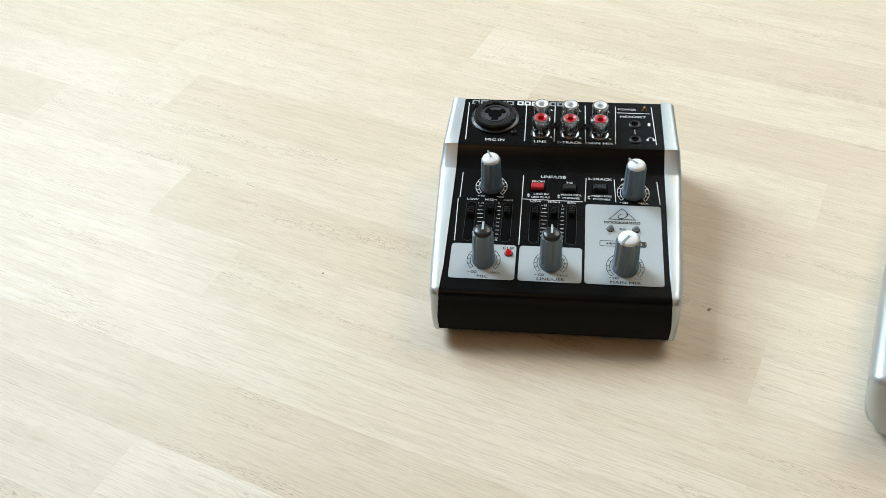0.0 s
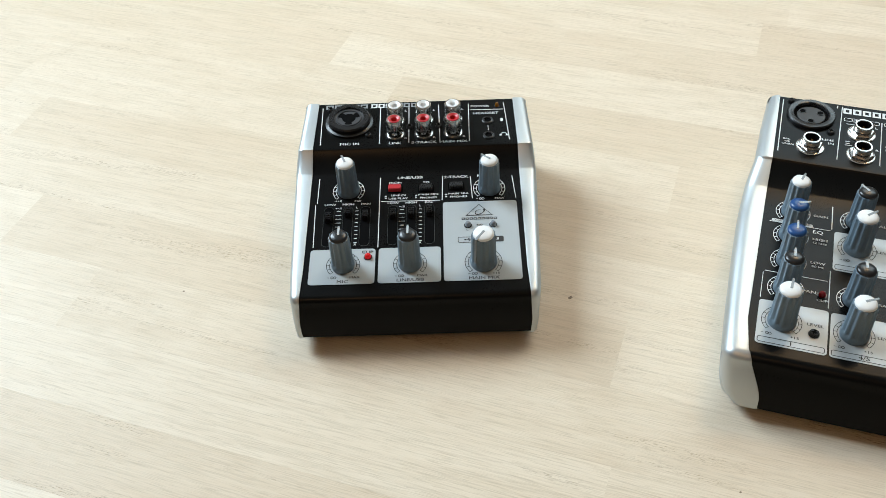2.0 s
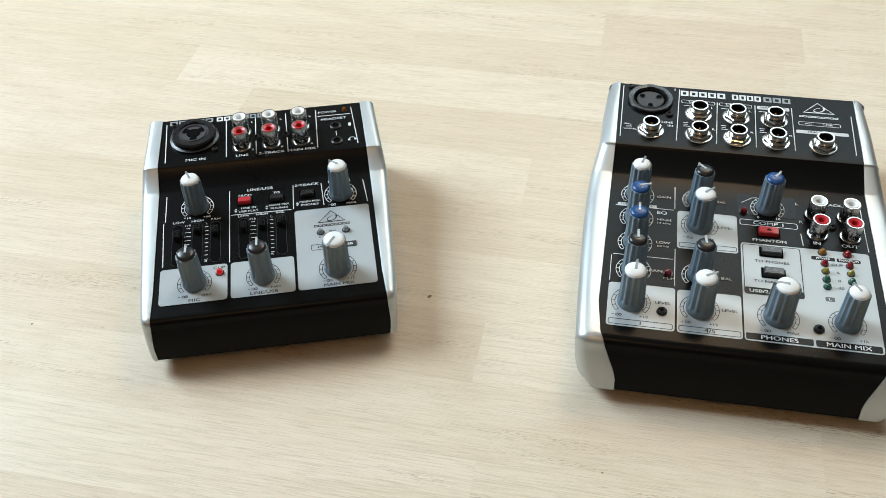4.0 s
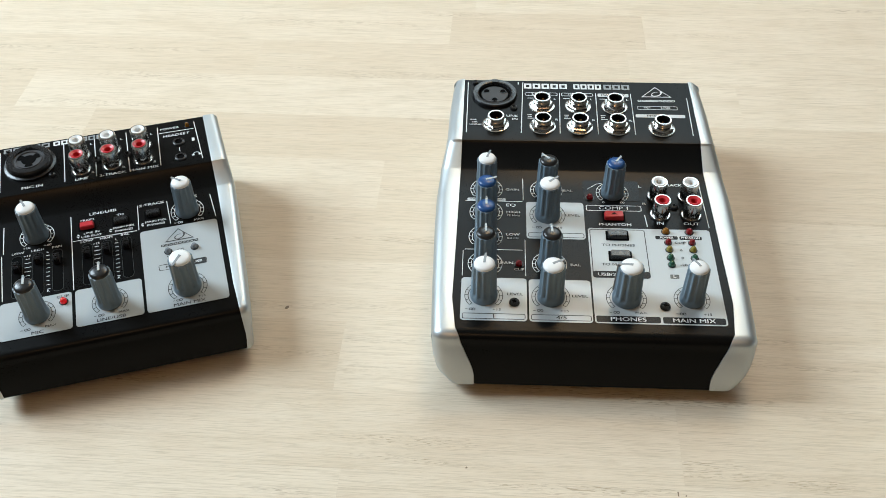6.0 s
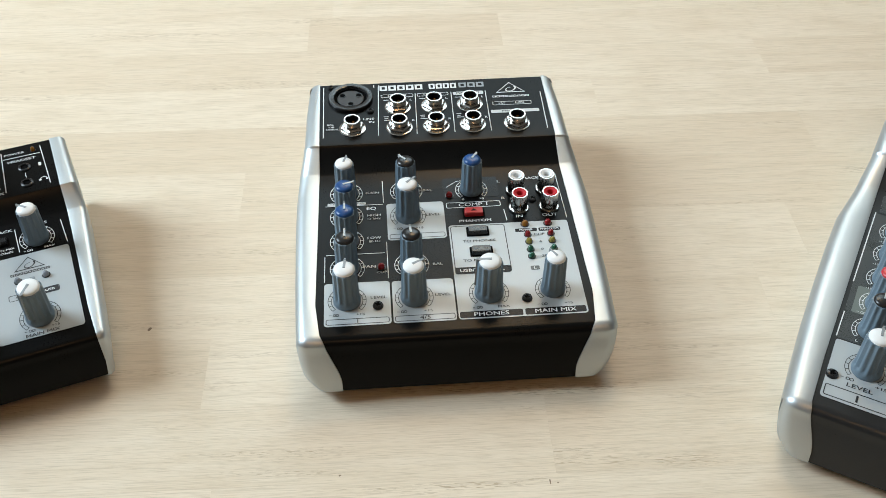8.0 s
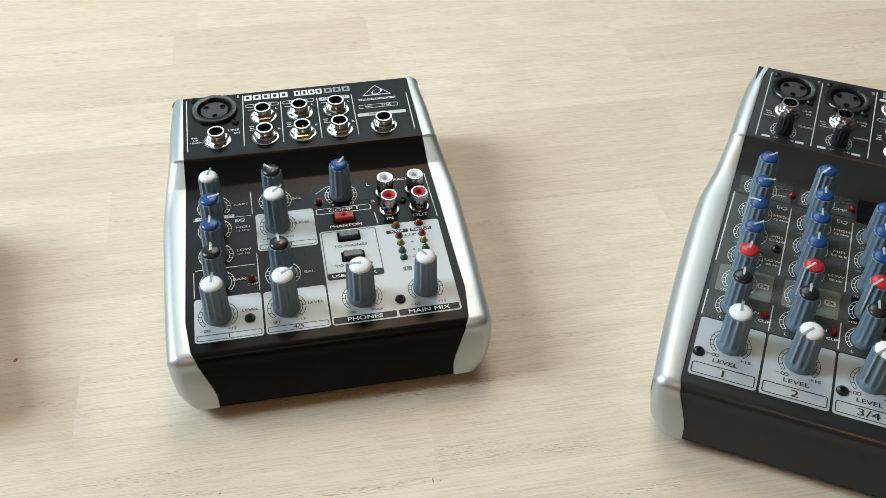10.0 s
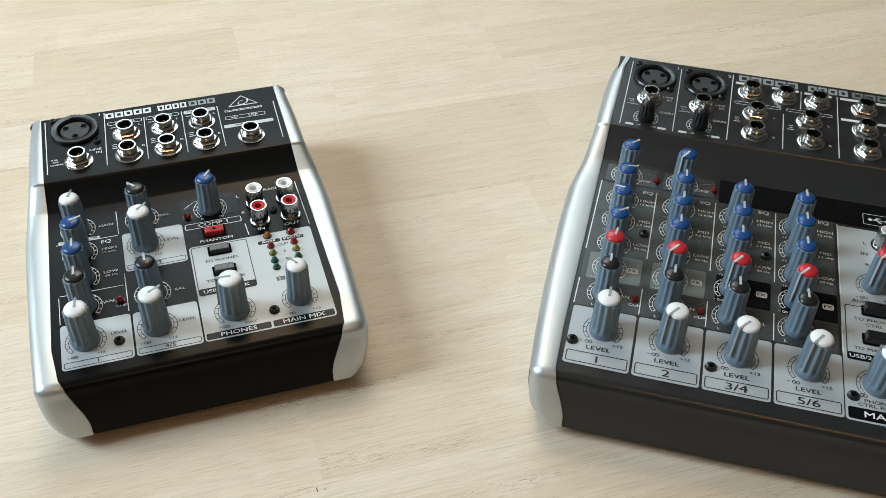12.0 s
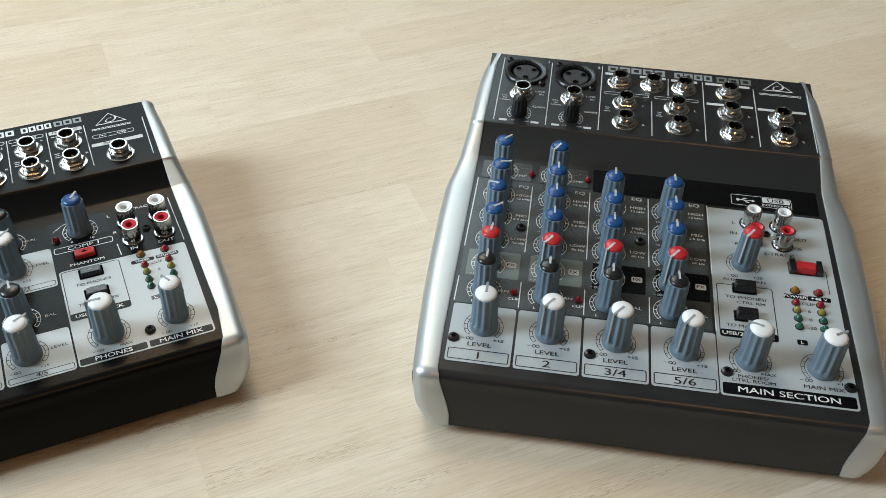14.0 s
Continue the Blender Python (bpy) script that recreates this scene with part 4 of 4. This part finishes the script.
for x in (1.8, 4.6):
    C.microphone_socket(1, x, 20.85, 1.2)
    C.screw(1, x - 0.98, 21.9, 0.2)
    C.screw(1, x + 0.95, 19.95, 0.22)
    C.jack(1, x - 0.05, 18.85)
    C.knob(1, x - 0.08, 17.1, BLACK, -15, 0.78, 1.1, INKG, BLACK)
    C.text(1, x + 0.95, 17.75, "GAIN", 0.16, INKG)
    C.text(1, x + 0.92, 19.15, "LINE", 0.14, INKG)
    C.text(1, x + 1.0, 18.9, "IN", 0.14, INKG)
    for k, words in enumerate(("BAL", "OR", "UNBAL")):
        C.text(1, x - 1.0 + 0.05 * k, 18.55 - 0.2 * k, words, 0.1, INKG)
    C.plate(1, x - 1.1, 16.32, x - 0.66, 16.48, INKG, 0.06)
    C.plate(1, x + 0.6, 16.32, x + 1.04, 16.48, INKG, 0.06)
    C.text(1, x - 0.4, 16.4, "-10", 0.1, INKG)
    C.text(1, x + 0.38, 16.4, "+40", 0.1, INKG)
C.text(1, 3.02, 22.05, "1", 0.2, INKG)
C.text(1, 5.88, 22.0, "2", 0.2, INKG)
for x, y in ((7.08, 20.8), (8.9, 20.8), (10.63, 20.75), (13.08, 20.7), (7.4, 18.9), (10.2, 18.9), (13.08, 18.9), (15.79, 18.85), (7.4, 17.2), (10.27, 17.25), (13.12, 17.15), (15.8, 17.15)):
    C.jack(1, x, y)
    if y < 19:
        C.text(1, x + 1.0, y - 0.1, "L" if y > 18 else "R", 0.14, INKG)
    if 18 < y < 19 and x < 12:
        for k in range(3):
            C.bar(1, x - 0.95, y - 0.5 - 0.17 * k, (0.24, 0.18, 0.34)[k], 0.05, INKG)
for x0, x1, y1 in ((0.42, 0.48, 22.1), (3.2, 3.22, 22.05), (6.0, 6.08, 22.2), (8.85, 8.85, 19.3), (9.75, 9.78, 21.6), (11.68, 11.69, 21.6), (14.5, 14.48, 21.4), (17.42, 17.4, 22.2)):
    C.stroke(1, x0, 16.3 if x0 != 9.75 else 20.0, x1, y1, 0.05, INKG)
C.wordmark(1, 8.0, 22.02, 3.3, 0.54, GREY, 5)
C.wordmark(1, 11.2, 22.0, 2.2, 0.54, GREY, 4)
C.wordmark(1, 13.45, 21.98, 2.0, 0.52, OLIVE, 3)
for x0, x1 in ((6.25, 8.7), (9.0, 11.4)):
    C.outline(1, x0, 19.6, x1, 19.85, INKG, 0.03)
for x0, x1, y in ((6.25, 7.6, 21.55), (8.2, 9.65, 21.55), (9.95, 11.4, 21.5), (11.85, 14.3, 21.5), (11.85, 14.35, 19.65), (14.6, 17.2, 19.6)):
    C.plate(1, x0, y - 0.1, x1, y + 0.1, INKG, 0.05)
C.emblem(1, 15.85, 21.85, 0.85, INKG)
C.wordmark(1, 15.95, 21.05, 2.3, 0.16, INKG)
# lower panel
C.plate(0, 0.05, 3.42, 11.5, 12.25, SMOKE, 0.1)
C.plate(0, 5.95, 12.1, 17.2, 13.9, PATCH, 0.1, 0.008)
for k, (x, xl) in enumerate(((1.3, 1.52), (4.08, 4.38), (6.85, 7.28), (9.7, 10.2))):
    left = 0.06 + 2.91 * k
    C.plate(0, left, -0.02, left + 2.8, 3.35, PLATE, 0.14, 0.008)
    C.outline(0, left + 0.09, 0.1, left + 2.71, 0.72, INKB, 0.045, 0.1, 0.026)
    C.text(0, left + 1.4, 0.41, ("1", "2", "3/4", "5/6")[k], 0.36, INKB, 1.45)
    C.text(0, left + 1.4, 1.02, "LEVEL", 0.22, INKB)
    C.infinity(0, xl - 0.6, 1.34, INKB, 0.09)
    C.text(0, xl + 0.72, 1.36, "+15", 0.16, INKB)
    C.knob(0, xl, 2.12, WHITE, (0, -140, -138, -142)[k], 1.12, 2.15, INKB)
    C.plate(0, left + 0.25, 5.2, left + 2.7, 6.95, OLIVE if k < 2 else PATCH, 0.1, 0.012)
    C.plate(0, left + 2.05, 5.95, left + 2.55, 6.3, INKG, 0.09, 0.02)
    C.text(0, left + 2.3, 6.12, "FX", 0.19, PATCH, 1.2, 0.04)
    if k < 2:
        C.plate(0, left + 0.2, 12.35, left + 2.75, 13.75, SMOKE, 0.12, 0.012)
        C.knob(0, x, 13.0, BLUE, (35, -145)[k], tall=2.05)
        C.stroke(0, left + 1.75, 13.1, left + 2.25, 13.35, 0.03, INKG)
        C.stroke(0, left + 2.25, 13.35, left + 2.7, 13.4, 0.03, INKG)
        C.led(0, 2.82 + 2.85 * k, 12.92, LED_RED, 0.16)
        C.text(0, left + 2.05, 12.75, "COMP", 0.17, INKG)
        C.led(0, 2.66 + 2.89 * k, 4.36, LED_RED, 0.16)
        C.text(0, 2.66 + 2.89 * k, 3.98, "CLIP", 0.14)
        C.text(0, 2.12 + 2.89 * k, 4.4, "PAN", 0.16)
    else:
        C.text(0, left + 2.25, 4.3, "BAL", 0.18, INKW)
    turns = ((65, -70, 42), (0, 0, 0), (0, 0, 0), (0, 0, 0))[k]
    for y, turn in zip((11.1, 9.45, 7.75), turns):
        C.knob(0, x, y, BLUE, turn, tall=2.05)
        C.text(0, x - 0.55, y - 0.78, "-15", 0.11, INKG)
    C.knob(0, x, 6.05, RED, (5, -140, -140, -138)[k], tall=2.1)
    C.knob(0, x, 4.35, BLACK, 0, tall=2.05)
    C.infinity(0, x - 0.55, 5.32, INKG, 0.07)
    C.text(0, x - 0.45, 3.58, "L", 0.13)
    C.text(0, left + 2.43 - 0.07 * k, 11.85, "EQ", 0.22, INKW)
    for y, a, b in ((11.2, "HIGH", "12 kHz"), (9.65, "MID", "2.5 kHz"), (7.95, "LOW", "80 Hz")):
        C.text(0, left + 2.48 - 0.07 * k, y, a, 0.17, INKW)
        C.text(0, left + 2.48 - 0.07 * k, y - 0.28, b, 0.13, INKW)
    C.stroke(0, left + 2.86, 7.1, left + 2.86, 12.0, 0.05, INKW)
    C.stroke(0, left + 2.86, 3.5, left + 2.86, 5.1, 0.05, INKW)
C.stroke(0, 0.05, 7.1, 0.12, 12.3, 0.05, INKW)
C.stroke(0, 0.03, 3.5, 0.05, 5.1, 0.05, INKW)
for x, y in ((2.6, 8.8), (8.32, 8.75), (0.3, 1.28), (6.18, 1.25), (11.97, 1.22), (17.05, 1.15)):
    C.screw(0, x, y, 0.26)
# master section
C.plate(0, 11.64, -0.05, 17.3, 11.9, PLATE, 0.16, 0.008)
usb_mark(C, 0, 14.4, 12.75, 3.0, 0.8, INKG)
C.plate(0, 14.45, 12.72, 15.82, 13.08, INKG, 0.06, 0.014)
C.text(0, 15.12, 12.9, "USB", 0.26, PATCH)
C.text(0, 15.12, 12.52, "INTERFACE", 0.15, INKG)
for x, words in ((13.68, "IN"), (15.12, "OUT")):
    C.phono(0, x, 10.95, WHITE, 1.0)
    C.phono(0, x, 9.65, RED, 1.0)
C.screw(0, 14.4, 10.3, 0.2)
C.text(0, 12.85, 10.15, "IN", 0.19, INKB)
C.text(0, 16.0, 10.15, "OUT", 0.19, INKB)
C.text(0, 12.9, 10.9, "L", 0.18, INKB)
C.text(0, 12.95, 9.4, "R", 0.18, INKB)
C.text(0, 15.85, 10.85, "L", 0.18, INKB)
C.text(0, 15.95, 9.45, "R", 0.18, INKB)
C.text(0, 14.9, 8.92, "2-TRACK", 0.19, INKB)
C.knob(0, 13.15, 8.0, RED, -142, tall=2.1, ink=INKB)
C.infinity(0, 12.6, 7.15, INKB, 0.09)
C.text(0, 13.75, 7.15, "+20", 0.15, INKB)
C.text(0, 13.1, 6.88, "AUX RETURN", 0.17, INKB)
C.button(0, 16.0, 8.1, 0.95, 0.6, RED, 0.32)
C.add("switch_frame", shared(("switch_frame",), lambda: border(1.55, 0.8, 0.06, 0.26), SOCKET), 0, 16.0, 8.1, 0.03)
for sx in (-0.62, 0.62):
    C.add("switch_end", shared(("switch_end",), lambda: slab(rounded(0.26, 0.78, 0.06), 0.3), SOCKET), 0, 16.0 + sx, 8.1, 0.0)
C.outline(0, 11.8, 3.25, 14.35, 6.55, INKB, 0.045, 0.14)
C.plate(0, 11.83, 3.28, 14.32, 3.7, PATCH, 0.1, 0.016)
C.text(0, 13.05, 3.49, "USB/2-TRACK", 0.2)
C.button(0, 13.08, 6.35, 0.95, 0.52, SOCKET, 0.42)
C.button(0, 13.04, 4.6, 0.95, 0.52, SOCKET, 0.42)
C.text(0, 13.1, 5.75, "TO PHONES/", 0.17, INKB)
C.text(0, 13.3, 5.45, "CTRL RM", 0.17, INKB)
C.text(0, 13.1, 3.98, "TO MAIN MIX", 0.17, INKB)
C.led(0, 15.38, 6.6, LED_AMBER, 0.18)
C.led(0, 16.42, 6.6, LED_RED, 0.18)
for x, words in ((15.35, "POWER"), (16.42, "+48 V")):
    C.plate(0, x - 0.52, 6.08, x + 0.52, 6.36, PATCH, 0.07, 0.016)
    C.text(0, x, 6.22, words, 0.16)
for y, glass, words in ((5.82, LED_RED, "CLIP"), (5.36, LED_YELLOW, "6"), (4.85, LED_GREEN, "0"), (4.35, LED_GREEN, "-20")):
    C.led(0, 15.33, y, glass, 0.16)
    C.led(0, 16.42, y, glass, 0.16)
    C.text(0, 15.88, y, words, 0.16, INKB)
for x, words in ((15.35, "L"), (16.42, "R")):
    C.plate(0, x - 0.22, 3.28, x + 0.22, 3.58, PATCH, 0.06, 0.016)
    C.text(0, x, 3.43, words, 0.17)
C.stroke(0, 16.95, 6.6, 16.95, 8.1, 0.035, INKB)
C.knob(0, 13.0, 2.0, WHITE, -65, 1.16, 2.15, INKB)
C.knob(0, 16.0, 2.0, WHITE, 55, 1.16, 2.15, INKB)
C.infinity(0, 12.3, 1.34, INKB, 0.09)
C.text(0, 13.72, 1.32, "MAX", 0.16, INKB)
C.text(0, 13.05, 1.08, "PHONES/", 0.17, INKB)
C.text(0, 13.05, 0.85, "CTRL ROOM", 0.17, INKB)
C.infinity(0, 15.28, 1.3, INKB, 0.09)
C.text(0, 16.72, 1.28, "+15", 0.16, INKB)
C.text(0, 15.95, 0.95, "MAIN MIX", 0.2, INKB)
C.plate(0, 11.74, 0.05, 17.2, 0.66, PATCH, 0.1, 0.016)
C.text(0, 14.45, 0.35, "MAIN SECTION", 0.3, INKW, 1.42, 0.04)
for bm in [v for v in SHARED.values() if isinstance(v, bmesh.types.BMesh)]:
    bm.free()
